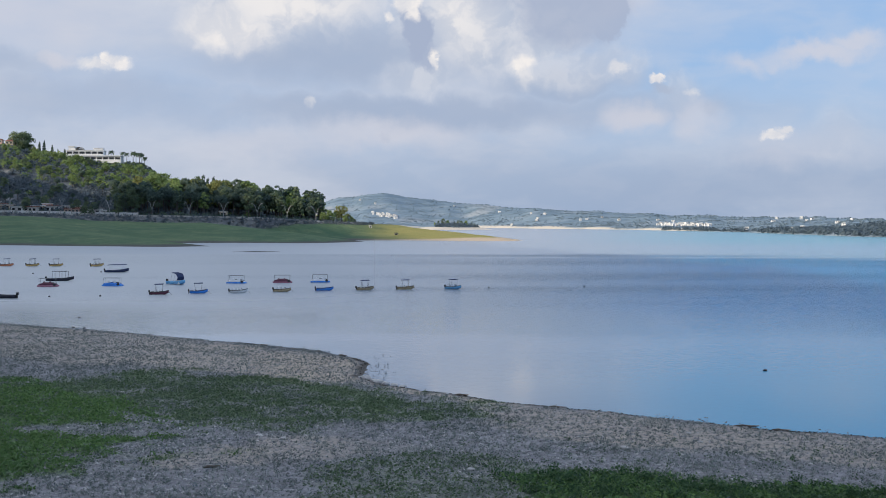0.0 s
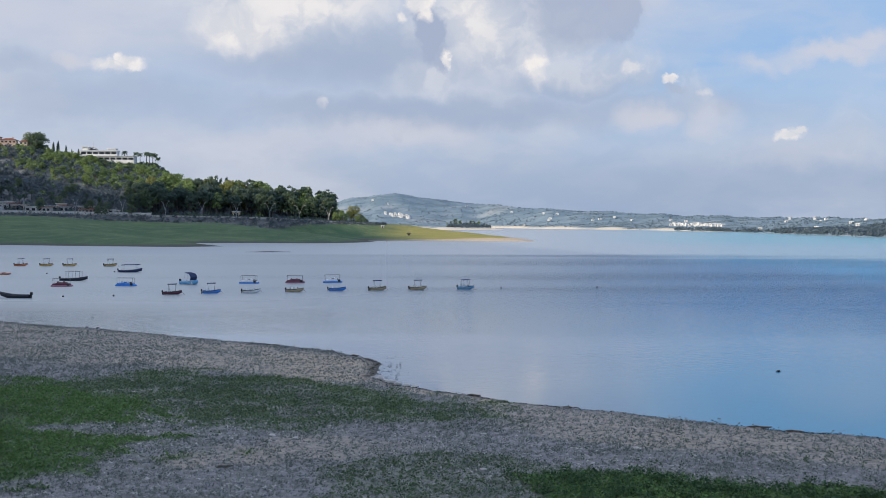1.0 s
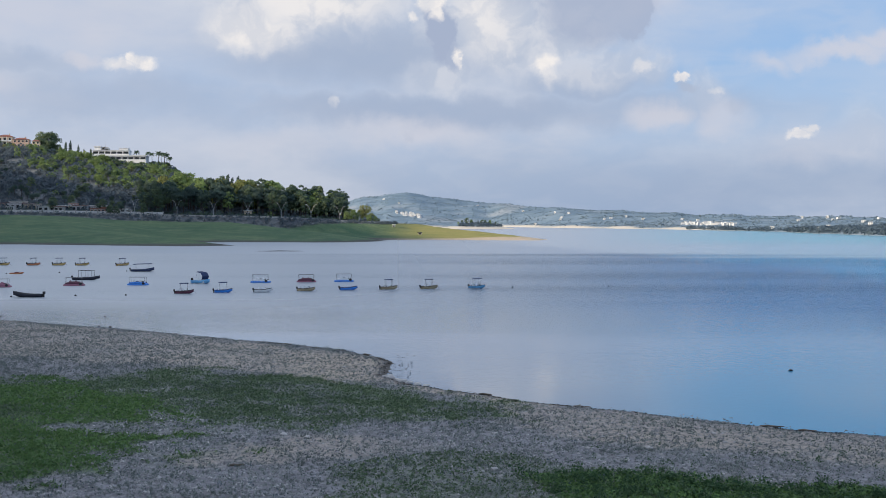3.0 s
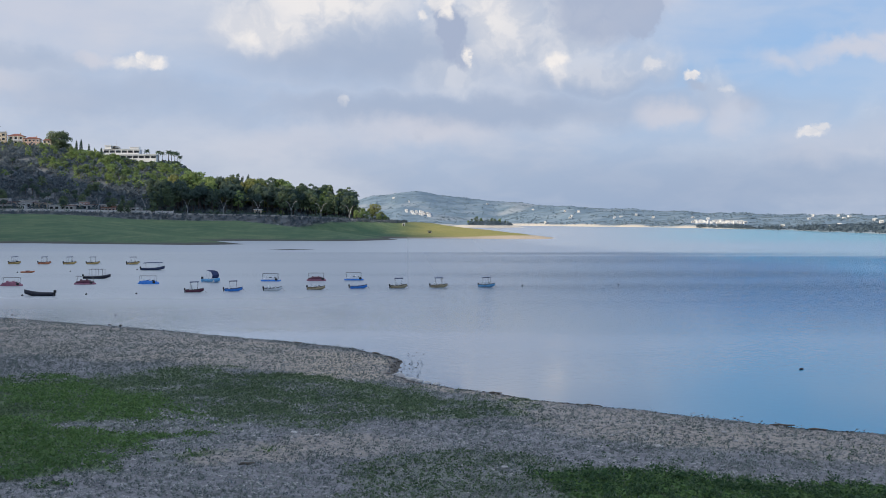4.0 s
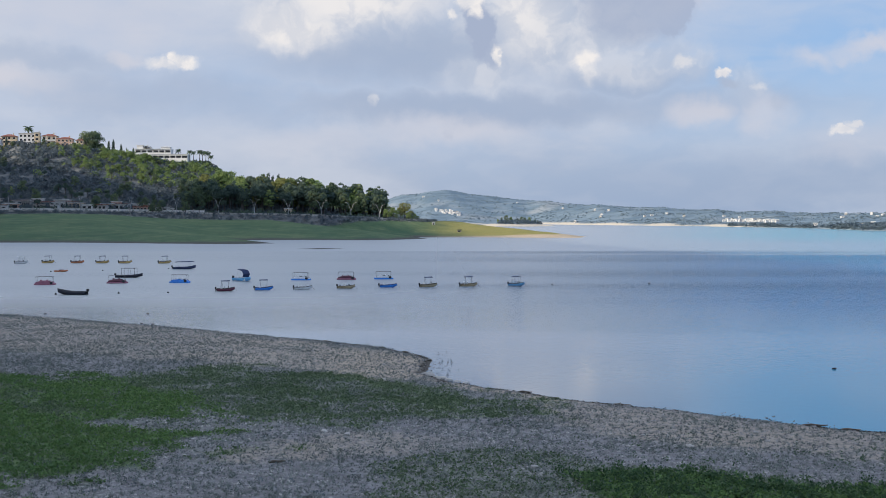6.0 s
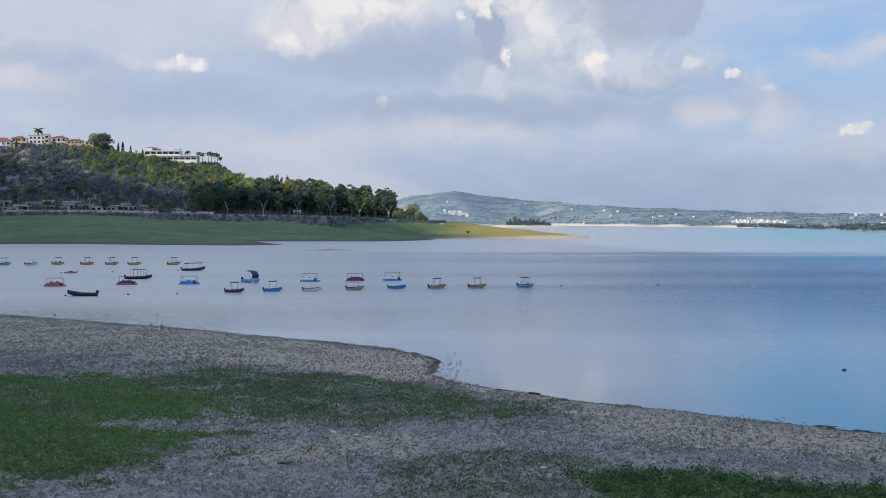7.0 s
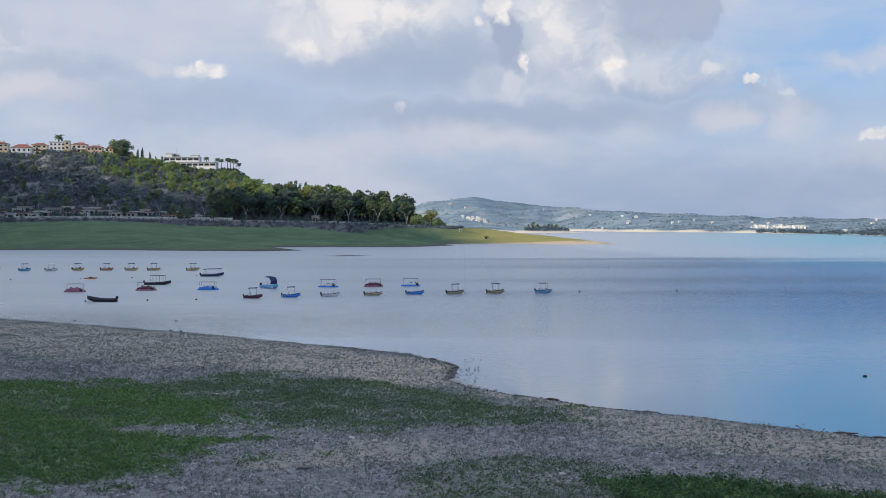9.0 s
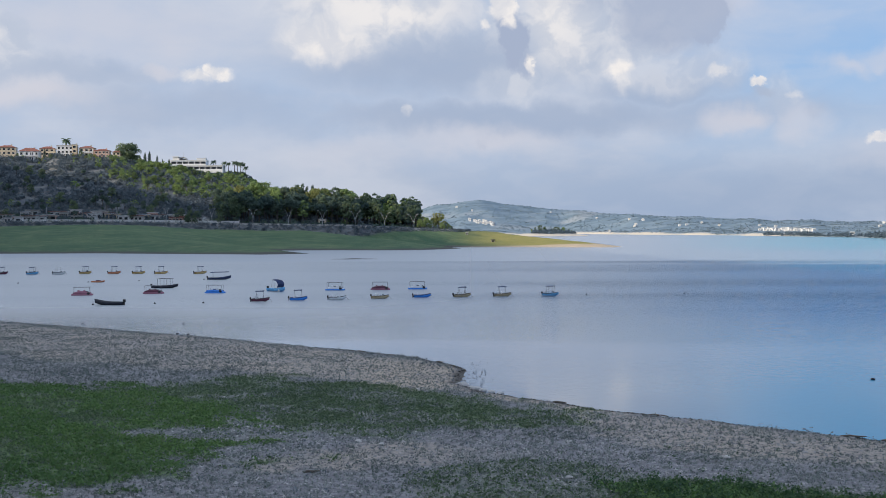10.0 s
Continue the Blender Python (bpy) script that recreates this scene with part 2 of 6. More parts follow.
def water_look(nt, bsdf):
    p = place(nt)
    strip = node(nt, "ShaderNodeMapping", Scale=(0.16, 1.0, 1.0))
    nt.links.new(p, strip.inputs["Vector"])
    patch = step(nt, noise_tex(nt, strip.outputs[0], 0.016, 4), 0.40, 0.60)
    sx = nt.nodes.new("ShaderNodeSeparateXYZ")
    nt.links.new(p, sx.inputs[0])
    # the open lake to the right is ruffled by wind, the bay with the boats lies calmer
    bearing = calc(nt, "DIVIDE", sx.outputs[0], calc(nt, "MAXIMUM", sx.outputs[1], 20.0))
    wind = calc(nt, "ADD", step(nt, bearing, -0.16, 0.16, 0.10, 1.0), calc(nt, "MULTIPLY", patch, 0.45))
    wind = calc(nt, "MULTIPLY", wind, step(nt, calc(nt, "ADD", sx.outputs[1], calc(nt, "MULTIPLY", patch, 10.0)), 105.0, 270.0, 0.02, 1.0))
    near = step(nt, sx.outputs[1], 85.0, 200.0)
    # silty base colour by bearing, paled leftwards to stand in for sky reflection
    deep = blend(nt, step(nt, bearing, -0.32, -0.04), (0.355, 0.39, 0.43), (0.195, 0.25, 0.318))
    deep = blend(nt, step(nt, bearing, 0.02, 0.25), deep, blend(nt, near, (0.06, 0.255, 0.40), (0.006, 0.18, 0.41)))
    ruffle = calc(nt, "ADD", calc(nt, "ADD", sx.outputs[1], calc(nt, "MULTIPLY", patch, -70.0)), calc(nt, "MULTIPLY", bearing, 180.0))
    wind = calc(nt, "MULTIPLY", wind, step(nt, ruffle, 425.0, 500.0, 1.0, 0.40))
    # the far band's bright sky reflection is lightened into the base colour too
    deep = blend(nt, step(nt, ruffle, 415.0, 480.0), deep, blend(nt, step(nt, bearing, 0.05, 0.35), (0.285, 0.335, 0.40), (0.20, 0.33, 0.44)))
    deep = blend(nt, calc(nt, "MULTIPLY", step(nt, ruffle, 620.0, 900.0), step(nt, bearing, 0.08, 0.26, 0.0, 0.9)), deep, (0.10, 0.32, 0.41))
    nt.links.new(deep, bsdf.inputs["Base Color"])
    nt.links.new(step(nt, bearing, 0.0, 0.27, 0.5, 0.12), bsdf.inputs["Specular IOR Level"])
    bsdf.inputs["IOR"].default_value = 1.333
    calm = step(nt, calc(nt, "ADD", sx.outputs[1], calc(nt, "MULTIPLY", patch, 10.0)), 125.0, 250.0)
    nt.links.new(calc(nt, "ADD", calc(nt, "MULTIPLY", calm, step(nt, bearing, -0.2, 0.1, 0.32, 0.14)), 0.035), bsdf.inputs["Roughness"])
    st = node(nt, "ShaderNodeMapping", Scale=(1.0, 0.60, 1.0))
    st.inputs["Rotation"].default_value = (0, 0, radians(-8))
    nt.links.new(p, st.inputs["Vector"])
    q = st.outputs[0]
    waves = calc(nt, "ADD", calc(nt, "MULTIPLY", noise_tex(nt, q, 1.3, 4, 0.6), 0.36), calc(nt, "MULTIPLY", calc(nt, "MULTIPLY", noise_tex(nt, q, 0.75, 4), wind), 1.7))
    b = nt.nodes.new("ShaderNodeBump")
    b.inputs["Distance"].default_value = 1.0
    nt.links.new(waves, b.inputs["Height"])
    nt.links.new(calc(nt, "ADD", calc(nt, "MULTIPLY", wind, 1.0), step(nt, sx.outputs[1], 112.0, 190.0, 0.016, 0.12)), b.inputs["Strength"])
    nt.links.new(b.outputs[0], bsdf.inputs["Normal"])


def shore_look(nt, bsdf):
    p = place(nt)
    at_green = nt.nodes.new("ShaderNodeAttribute")
    at_green.attribute_name = "green"
    at_sand = nt.nodes.new("ShaderNodeAttribute")
    at_sand.attribute_name = "sand"
    at_wet = nt.nodes.new("ShaderNodeAttribute")
    at_wet.attribute_name = "wet"
    big, mid, small, tiny = noise_tex(nt, p, 0.12, 4), noise_tex(nt, p, 0.8, 4), noise_tex(nt, p, 4.0, 4, 0.65), noise_tex(nt, p, 16.0, 3)
    c = blend(nt, step(nt, mid, 0.3, 0.7), (0.150, 0.150, 0.172), (0.250, 0.246, 0.272))
    # sand, its colour warmed in part for sunlight on it
    c = blend(nt, calc(nt, "MULTIPLY", at_sand.outputs["Fac"], step(nt, big, 0.25, 0.6, 0.55, 1.0)), c, (0.440, 0.365, 0.290))
    c = blend(nt, step(nt, small, 0.45, 0.75, 0.0, 0.6), c, (0.435, 0.420, 0.399))
    c = blend(nt, step(nt, tiny, 0.5, 0.8, 0.0, 0.6), c, (0.145, 0.131, 0.116))
    c = blend(nt, step(nt, noise_tex(nt, p, 1.7, 4, 0.6), 0.42, 0.66, 0.0, 0.6), c, (0.123, 0.123, 0.128))
    g = blend(nt, small, (0.065, 0.116, 0.036), (0.123, 0.196, 0.065))
    c = blend(nt, calc(nt, "MULTIPLY", at_green.outputs["Fac"], step(nt, mid, 0.3, 0.6, 0.6, 1.0)), c, g)
    # wet edge, darkened wider to take in the bank's dark reflection as well
    c = blend(nt, at_wet.outputs["Fac"], c, (0.080, 0.072, 0.065))
    nt.links.new(c, bsdf.inputs["Base Color"])
    bsdf.inputs["Roughness"].default_value = 0.9
    bump(nt, bsdf, calc(nt, "ADD", small, calc(nt, "MULTIPLY", tiny, 0.4)), 0.8, 0.12)


def meadow_look(nt, bsdf):
    p = place(nt)
    s = nt.nodes.new("ShaderNodeMapping")
    s.inputs["Scale"].default_value = (0.5, 1.0, 1.0)
    nt.links.new(p, s.inputs["Vector"])
    big, mid, small = noise_tex(nt, s.outputs[0], 0.02, 4), noise_tex(nt, s.outputs[0], 0.12, 4), noise_tex(nt, p, 0.9, 4)
    at = {}
    for k in ("wet", "hill", "tip"):
        a = nt.nodes.new("ShaderNodeAttribute")
        a.attribute_name = k
        at[k] = a.outputs["Fac"]
    c = blend(nt, step(nt, big, 0.3, 0.7), (0.062, 0.122, 0.074), (0.108, 0.166, 0.092))
    c = blend(nt, step(nt, mid, 0.4, 0.75, 0.0, 0.6), c, (0.185, 0.224, 0.123))
    c = blend(nt, step(nt, noise_tex(nt, s.outputs[0], 0.4, 5, 0.65), 0.42, 0.66, 0.0, 0.4), c, (0.049, 0.089, 0.062))
    # sunlight on the point's end is put into the grass as yellow
    c = blend(nt, at["tip"], c, blend(nt, mid, (0.182, 0.203, 0.063), (0.350, 0.294, 0.119)))
    # bare slope, greyed blue so its colour carries haze and shade
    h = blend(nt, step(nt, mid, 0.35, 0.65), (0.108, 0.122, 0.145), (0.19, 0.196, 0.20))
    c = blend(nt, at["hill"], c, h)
    c = blend(nt, at["wet"], c, blend(nt, at["tip"], blend(nt, small, (0.060, 0.062, 0.064), (0.125, 0.120, 0.115)), (0.504, 0.406, 0.308)))
    c = blend(nt, step(nt, small, 0.45, 0.8, 0.0, 0.5), c, (0.070, 0.084, 0.042))
    nt.links.new(c, bsdf.inputs["Base Color"])
    bsdf.inputs["Roughness"].default_value = 0.95
    bsdf.inputs["Specular IOR Level"].default_value = 0.1
    bump(nt, bsdf, small, 0.6, 0.8)


# aerial haze is put into these base colours as a blue-grey cast
def far_hazed_look(nt, bsdf):
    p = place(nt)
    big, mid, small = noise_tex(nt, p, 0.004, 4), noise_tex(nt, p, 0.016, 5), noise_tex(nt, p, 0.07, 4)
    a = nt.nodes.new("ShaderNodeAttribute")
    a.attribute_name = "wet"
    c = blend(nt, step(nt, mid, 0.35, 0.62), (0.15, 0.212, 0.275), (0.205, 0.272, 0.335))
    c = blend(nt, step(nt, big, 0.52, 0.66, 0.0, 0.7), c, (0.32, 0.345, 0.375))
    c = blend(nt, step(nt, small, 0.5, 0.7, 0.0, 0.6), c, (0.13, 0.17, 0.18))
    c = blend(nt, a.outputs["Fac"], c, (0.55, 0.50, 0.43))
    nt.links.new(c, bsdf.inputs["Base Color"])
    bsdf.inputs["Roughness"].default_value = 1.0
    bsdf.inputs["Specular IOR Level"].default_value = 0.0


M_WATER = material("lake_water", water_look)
M_SHORE = material("gravel_shore", shore_look)
M_MEADOW = material("meadow_and_hillside", meadow_look)
M_FAR_HAZED = material("far_hills_scrub", far_hazed_look)
M_GREEN = leafy("fresh_ground_leaves", (0.045, 0.10, 0.045), (0.098, 0.195, 0.066), (0.175, 0.28, 0.095))
M_DULL = leafy("dull_grey_green_weeds", (0.048, 0.087, 0.050), (0.098, 0.157, 0.084), (0.175, 0.231, 0.133))
M_WRACK = leafy("dark_wet_wrack", (0.018, 0.017, 0.015), (0.04, 0.037, 0.032), (0.085, 0.076, 0.064))
M_PLANT = leafy("broad_green_leaves", (0.024, 0.062, 0.034), (0.05, 0.108, 0.05), (0.10, 0.165, 0.075))
M_DRY = leafy("grey_dry_stalks", (0.07, 0.095, 0.088), (0.155, 0.19, 0.178), (0.27, 0.305, 0.285))
# distance haze and hill shade are blued into these two greens
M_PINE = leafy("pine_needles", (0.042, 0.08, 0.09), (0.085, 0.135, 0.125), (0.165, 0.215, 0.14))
M_BROAD = leafy("olive_broad_leaves", (0.05, 0.092, 0.078), (0.105, 0.165, 0.108), (0.22, 0.27, 0.135))
M_GOLD = leafy("yellow_green_leaves", (0.105, 0.135, 0.046), (0.217, 0.247, 0.083), (0.345, 0.338, 0.140))
# the slope's shade and haze are put into this scrub's blue tone
M_SCRUB_SHADED = leafy("hillside_scrub", (0.058, 0.083, 0.11), (0.115, 0.15, 0.18), (0.19, 0.225, 0.245))
# sunlight on the slope is put into these lighter leaf colours
M_OLIVE_SUNLIT = leafy("sunny_olive_leaves", (0.102, 0.167, 0.064), (0.203, 0.290, 0.104), (0.319, 0.406, 0.160))
# far foliage: haze blue is mixed into the leaf colours
M_FARTREE_HAZED = leafy("far_scrub", (0.165, 0.235, 0.29), (0.205, 0.275, 0.33), (0.26, 0.325, 0.37), glow_through=0.5)
M_FARWOOD_HAZED = leafy("far_shore_wood", (0.08, 0.12, 0.165), (0.105, 0.15, 0.19), (0.14, 0.185, 0.215), glow_through=0.4)
M_BARK = worn("grey_bark", (0.07, 0.062, 0.056), (0.12, 0.105, 0.095), 0.8, 0.9, 0, 0.02)
M_STONE = leafy("pale_pebbles", (0.13, 0.13, 0.138), (0.30, 0.295, 0.305), (0.48, 0.465, 0.455), 0.85, 0.2, 0.0)
M_WALLSTONE = worn("pale_stone_wall", (0.395, 0.387, 0.371), (0.560, 0.536, 0.503), 0.3, 0.85, 0, 0.01)
M_PALEWALL = worn("weathered_pale_render", (0.593, 0.593, 0.576), (0.732, 0.732, 0.732), 0.25, 0.85, 0, 0.006)
M_ROCK = worn("bank_rocks", (0.15, 0.155, 0.155), (0.32, 0.325, 0.315), 0.4, 0.9, 0, 0.02)
M_ASPHALT = worn("asphalt", (0.05, 0.05, 0.052), (0.065, 0.065, 0.065), 0.5, 0.9, 0, 0.005)
M_WHITEWALL = worn("white_render", (0.69, 0.70, 0.72), (0.78, 0.785, 0.80), 0.3, 0.8, 0, 0.004)
M_CREAMWALL = worn("cream_render", (0.56, 0.46, 0.33), (0.66, 0.56, 0.42), 0.3, 0.8, 0, 0.004)
M_PINKWALL = worn("pink_render", (0.50, 0.33, 0.27), (0.60, 0.43, 0.35), 0.3, 0.8, 0, 0.004)
M_ROOFTILE = worn("red_roof_tiles", (0.22, 0.085, 0.065), (0.29, 0.115, 0.085), 0.4, 0.8, 0, 0.02)
M_GLASS = worn("dark_window_glass", (0.03, 0.035, 0.045), (0.05, 0.06, 0.07), 0.5, 0.08, 0, 0)
M_GREYMETAL = worn("grey_painted_metal", (0.36, 0.37, 0.40), (0.45, 0.46, 0.48), 1.5, 0.5, 0.2, 0.001)
M_BAR = worn("dull_grey_bars", (0.16, 0.165, 0.17), (0.24, 0.245, 0.25), 1.5, 0.5, 0.3, 0.001)
M_DARK = worn("black_rubber_and_paint", (0.012, 0.013, 0.016), (0.028, 0.028, 0.03), 3, 0.5, 0, 0.002)
M_WOOD = worn("driftwood", (0.10, 0.085, 0.07), (0.20, 0.175, 0.15), 2, 0.9, 0, 0.01)
M_WHITE = worn("white_fibreglass", (0.661, 0.684, 0.708), (0.802, 0.814, 0.820), 1.5, 0.3, 0, 0.001)
M_ROOFGREY = worn("grey_flat_roof", (0.38, 0.38, 0.38), (0.5, 0.5, 0.49), 0.3, 0.9, 0, 0.01)
PAINT = {
    "yellow": worn("yellow_boat_paint", (0.540, 0.351, 0.121), (0.648, 0.446, 0.176), 1.5, 0.35, 0, 0.001),
    "ochre": worn("faded_ochre_boat_paint", (0.365, 0.290, 0.176), (0.486, 0.392, 0.243), 1.5, 0.45, 0, 0.001),
    "blue": worn("blue_boat_paint", (0.020, 0.189, 0.675), (0.041, 0.270, 0.783), 1.5, 0.35, 0, 0.001),
    "sky": worn("light_blue_boat_paint", (0.108, 0.378, 0.702), (0.189, 0.486, 0.783), 1.5, 0.4, 0, 0.001),
    "red": worn("dark_red_boat_paint", (0.081, 0.016, 0.038), (0.128, 0.027, 0.057), 1.5, 0.4, 0, 0.001),
    "pink": worn("faded_pink_boat_paint", (0.284, 0.101, 0.155), (0.378, 0.149, 0.209), 1.5, 0.5, 0, 0.001),
    "orange": worn("orange_boat_paint", (0.567, 0.203, 0.095), (0.675, 0.270, 0.135), 1.5, 0.45, 0, 0.001),
    "navy": worn("navy_boat_paint", (0.020, 0.034, 0.095), (0.041, 0.061, 0.135), 1.5, 0.5, 0, 0.001),
    "black": worn("black_boat_paint", (0.008, 0.011, 0.024), (0.020, 0.024, 0.043), 1.5, 0.5, 0, 0.001),
    "white": M_WHITE,
}
M_NAVYCLOTH = worn("navy_canvas", (0.02, 0.035, 0.10), (0.035, 0.055, 0.14), 2, 0.85, 0, 0.004)


# ---- building helpers ----
rng = np.random.default_rng(7)


def mesh_from(name, verts, faces, mat, attrs=None, smooth=False):
    """A mesh from arrays: verts (n, 3), faces (m, 3 or 4)."""
    me = bpy.data.meshes.new(name)
    verts, faces = np.asarray(verts, np.float32), np.asarray(faces, np.int32)
    k = faces.shape[1]
    me.vertices.add(len(verts))
    me.vertices.foreach_set("co", verts.ravel())
    me.loops.add(faces.size)
    me.loops.foreach_set("vertex_index", faces.ravel())
    me.polygons.add(len(faces))
    me.polygons.foreach_set("loop_start", np.arange(0, faces.size, k, dtype=np.int32))
    for key, values in (attrs or {}).items():
        me.attributes.new(key, "FLOAT", "POINT").data.foreach_set("value", np.asarray(values, np.float32).ravel())
    me.materials.append(mat)
    me.polygons.foreach_set("use_smooth", np.full(len(faces), smooth))
    me.update(calc_edges=True)
    me.validate()
    return me


def part(name, bm, mat, parent, label="", smooth=False):
    """Links a bmesh as ONE mesh object under a thing or under a part."""
    if isinstance(bm, bpy.types.Mesh):
        me = bm
    else:
        me = bpy.data.meshes.new(name)
        bmesh.ops.recalc_face_normals(bm, faces=bm.faces)
        bm.to_mesh(me)
        bm.free()
        me.materials.append(mat)
        me.polygons.foreach_set("use_smooth", [smooth] * len(me.polygons))
    ob = new(name, me)
    ob.parent = parent
    if label:
        tagged(ob, label)
    return ob


def thing(name, label, category, group="", kind=""):
    ob = new(name)
    ob.empty_display_size = 0.2
    return tagged(ob, label, category, group, kind)


def box(bm, x0, x1, y0, y1, z0, z1, m=None, bevel=0.0):
    vs = bmesh.ops.create_cube(bm, size=1.0)["verts"]
    for q in vs:
        q.co = Vector(((x0 + x1) / 2 + q.co.x * (x1 - x0), (y0 + y1) / 2 + q.co.y * (y1 - y0), (z0 + z1) / 2 + q.co.z * (z1 - z0)))
        if m is not None:
            q.co = m @ q.co
    if bevel:
        es = list({e for q in vs for e in q.link_edges})
        bmesh.ops.bevel(bm, geom=es, offset=bevel, segments=2, affect="EDGES", profile=0.7)


def tube(bm, pts, radii, seg=6, cap=True):
    """A round bar along points, with a radius at each."""
    rings = []
    for k, p in enumerate(pts):
        p = Vector(p)
        a = Vector(pts[max(k - 1, 0)])
        b = Vector(pts[min(k + 1, len(pts) - 1)])
        q = (b - a).to_track_quat("Z", "Y")
        rings.append([bm.verts.new(p + q @ Vector((math.cos(t) * radii[k], math.sin(t) * radii[k], 0))) for t in [2 * math.pi * s / seg for s in range(seg)]])
    for r0, r1 in zip(rings, rings[1:]):
        for s in range(seg):
            bm.faces.new((r0[s], r0[(s + 1) % seg], r1[(s + 1) % seg], r1[s]))
    if cap:
        bm.faces.new(rings[0][::-1])
        bm.faces.new(rings[-1])


def loft(bm, sections, close=True):
    """Skin over rings of points of equal length."""
    rings = [[bm.verts.new(p) for p in s] for s in sections]
    n = len(rings[0])
    for r0, r1 in zip(rings, rings[1:]):
        for s in range(n if close else n - 1):
            bm.faces.new((r0[s], r0[(s + 1) % n], r1[(s + 1) % n], r1[s]))
    if close:
        bm.faces.new(rings[0][::-1])
        bm.faces.new(rings[-1])
    return rings


def unit(n, r=rng):
    v = r.normal(size=(n, 3))
    return v / np.linalg.norm(v, axis=1, keepdims=True)


def cards(centres, normals, sizes, r=rng, aspect=1.0):
    """Small four-cornered leaves, slightly folded: verts and faces."""
    n = len(centres)
    t = np.cross(normals, unit(n, r))
    t /= np.linalg.norm(t, axis=1, keepdims=True) + 1e-9
    b = np.cross(normals, t)
    s = np.asarray(sizes).reshape(-1, 1)
    v = np.stack([centres - t * s, centres - b * s * 0.6 * aspect + normals * s * 0.15, centres + t * s, centres + b * s * 0.6 * aspect + normals * s * 0.15], 1)
    return v.reshape(-1, 3), np.arange(4 * n).reshape(n, 4)


def leaf_crown(lobes, n, size, r):
    """Leaf clumps over lobes (x, y, z, rx, ry, rz), denser at their skins."""
    lobes = np.asarray(lobes, float)
    w = (lobes[:, 3] * lobes[:, 5]) ** 1.0
    pick = r.choice(len(lobes), n, p=w / w.sum())
    d = unit(n, r)
    d[:, 2] = np.where(d[:, 2] < -0.3, -d[:, 2] * 0.6, d[:, 2])
    rad = 1 - 0.45 * r.random(n) ** 2
    c = lobes[pick, :3] + d * lobes[pick, 3:] * rad[:, None]
    nm = d + 0.7 * unit(n, r)
    nm /= np.linalg.norm(nm, axis=1, keepdims=True)
    return cards(c, nm, size * r.uniform(0.6, 1.3, n), r)


def seg_dist(x, y, pts, closed=False):
    """Distance of points to a line of segments."""
    best = np.full(np.shape(x), 1e9)
    pts = list(pts) + ([pts[0]] if closed else [])
    for (ax, ay), (bx, by) in zip(pts, pts[1:]):
        dx, dy = bx - ax, by - ay
        t = np.clip(((x - ax) * dx + (y - ay) * dy) / (dx * dx + dy * dy), 0, 1)
        best = np.minimum(best, np.hypot(x - ax - t * dx, y - ay - t * dy))
    return best


def inside(x, y, pts):
    hit = np.zeros(np.shape(x), bool)
    for (ax, ay), (bx, by) in zip(pts, pts[1:] + pts[:1]):
        if ay != by:
            hit ^= ((ay > y) != (by > y)) & (x < (bx - ax) * (y - ay) / (by - ay) + ax)
    return hit


def signed(x, y, pts):
    d = seg_dist(x, y, pts, True)
    return np.where(inside(x, y, pts), d, -d)


def smooth(a, lo, hi):
    t = np.clip((a - lo) / (hi - lo), 0, 1)
    return t * t * (3 - 2 * t)


def wobble(x, y, scale, seed=0.0):
    """Cheap rolling noise, about -1 to 1."""
    a, b = np.asarray(x) / scale, np.asarray(y) / scale
    return (np.sin(a * 1.7 + 1.3 * np.sin(b * 1.1 + seed) + seed) + np.sin(b * 2.1 + 1.7 * np.sin(a * 0.9 + 2 * seed) + 0.5 * seed) + 0.6 * np.sin((a + b) * 3.3 + seed * 3 + np.sin(a * 2.3 - b * 1.9))) / 2.6


def lines(lo, hi, dense, far_lo, far_hi, growth=1.22):
    mid = list(np.arange(lo, hi, dense))
    out, s, p = [], dense, hi
    while p < far_hi:
        out.append(p)
        s *= growth
        p += s
    left, s, p = [], dense, lo
    while p > far_lo:
        s *= growth
        p -= s
        left.append(max(p, far_lo))
    return np.array(left[::-1] + mid + out + [far_hi])


def sheet(name, xs, ys, height, mat, attrs=None, polar=False):
    gx, gy = np.meshgrid(xs, ys)
    if polar:
        gx = gx * gy
    z = height(gx, gy)
    n, m = gx.shape
    idx = np.arange(n * m).reshape(n, m)
    f = np.stack([idx[:-1, :-1], idx[:-1, 1:], idx[1:, 1:], idx[1:, :-1]], -1).reshape(-1, 4)
    at = {k: fn(gx, gy) for k, fn in (attrs or {}).items()}
    return new(name, mesh_from(name, np.stack([gx, gy, z], -1).reshape(-1, 3), f, mat, at, True))


# ---- the near shore, the lake and the land beyond ----
SHORE = [(-600, 400), (-160, 222), (-81.3, 171.0), (-61.0, 158.6), (-41.9, 146.4), (-30.7, 137.9), (-21.6, 131.5), (-13.7, 124.6), (-8.3, 116.9),
         (-7.2, 111.0), (-7.6, 103.7), (-5.0, 98.3), (0.7, 92.9), (5.1, 88.8), (11.1, 85.1), (16.6, 80.9), (21.6, 77.6), (28.5, 74.0), (60, 58), (600, -150)]
LAND = SHORE + [(600, -4800), (-4800, -4800), (-4800, 400)]
LUSH = [(-60.0, 97.0), (-33.8, 95.1), (-27.9, 89.5), (-21.1, 80.3), (-16.6, 74.4), (-18.4, 67.5), (-21.5, 60.3), (-28.1, 54.2), (-60.0, 54.0)]
STRIP = [(-32.1, 100.0), (-23.2, 104.2), (-13.1, 101.1), (-3.8, 91.9), (4.8, 83.5), (3.8, 79.6), (-3.3, 79.2), (-9.8, 75.9), (-17.1, 76.5), (-22.2, 81.5), (-35.2, 91.3)]
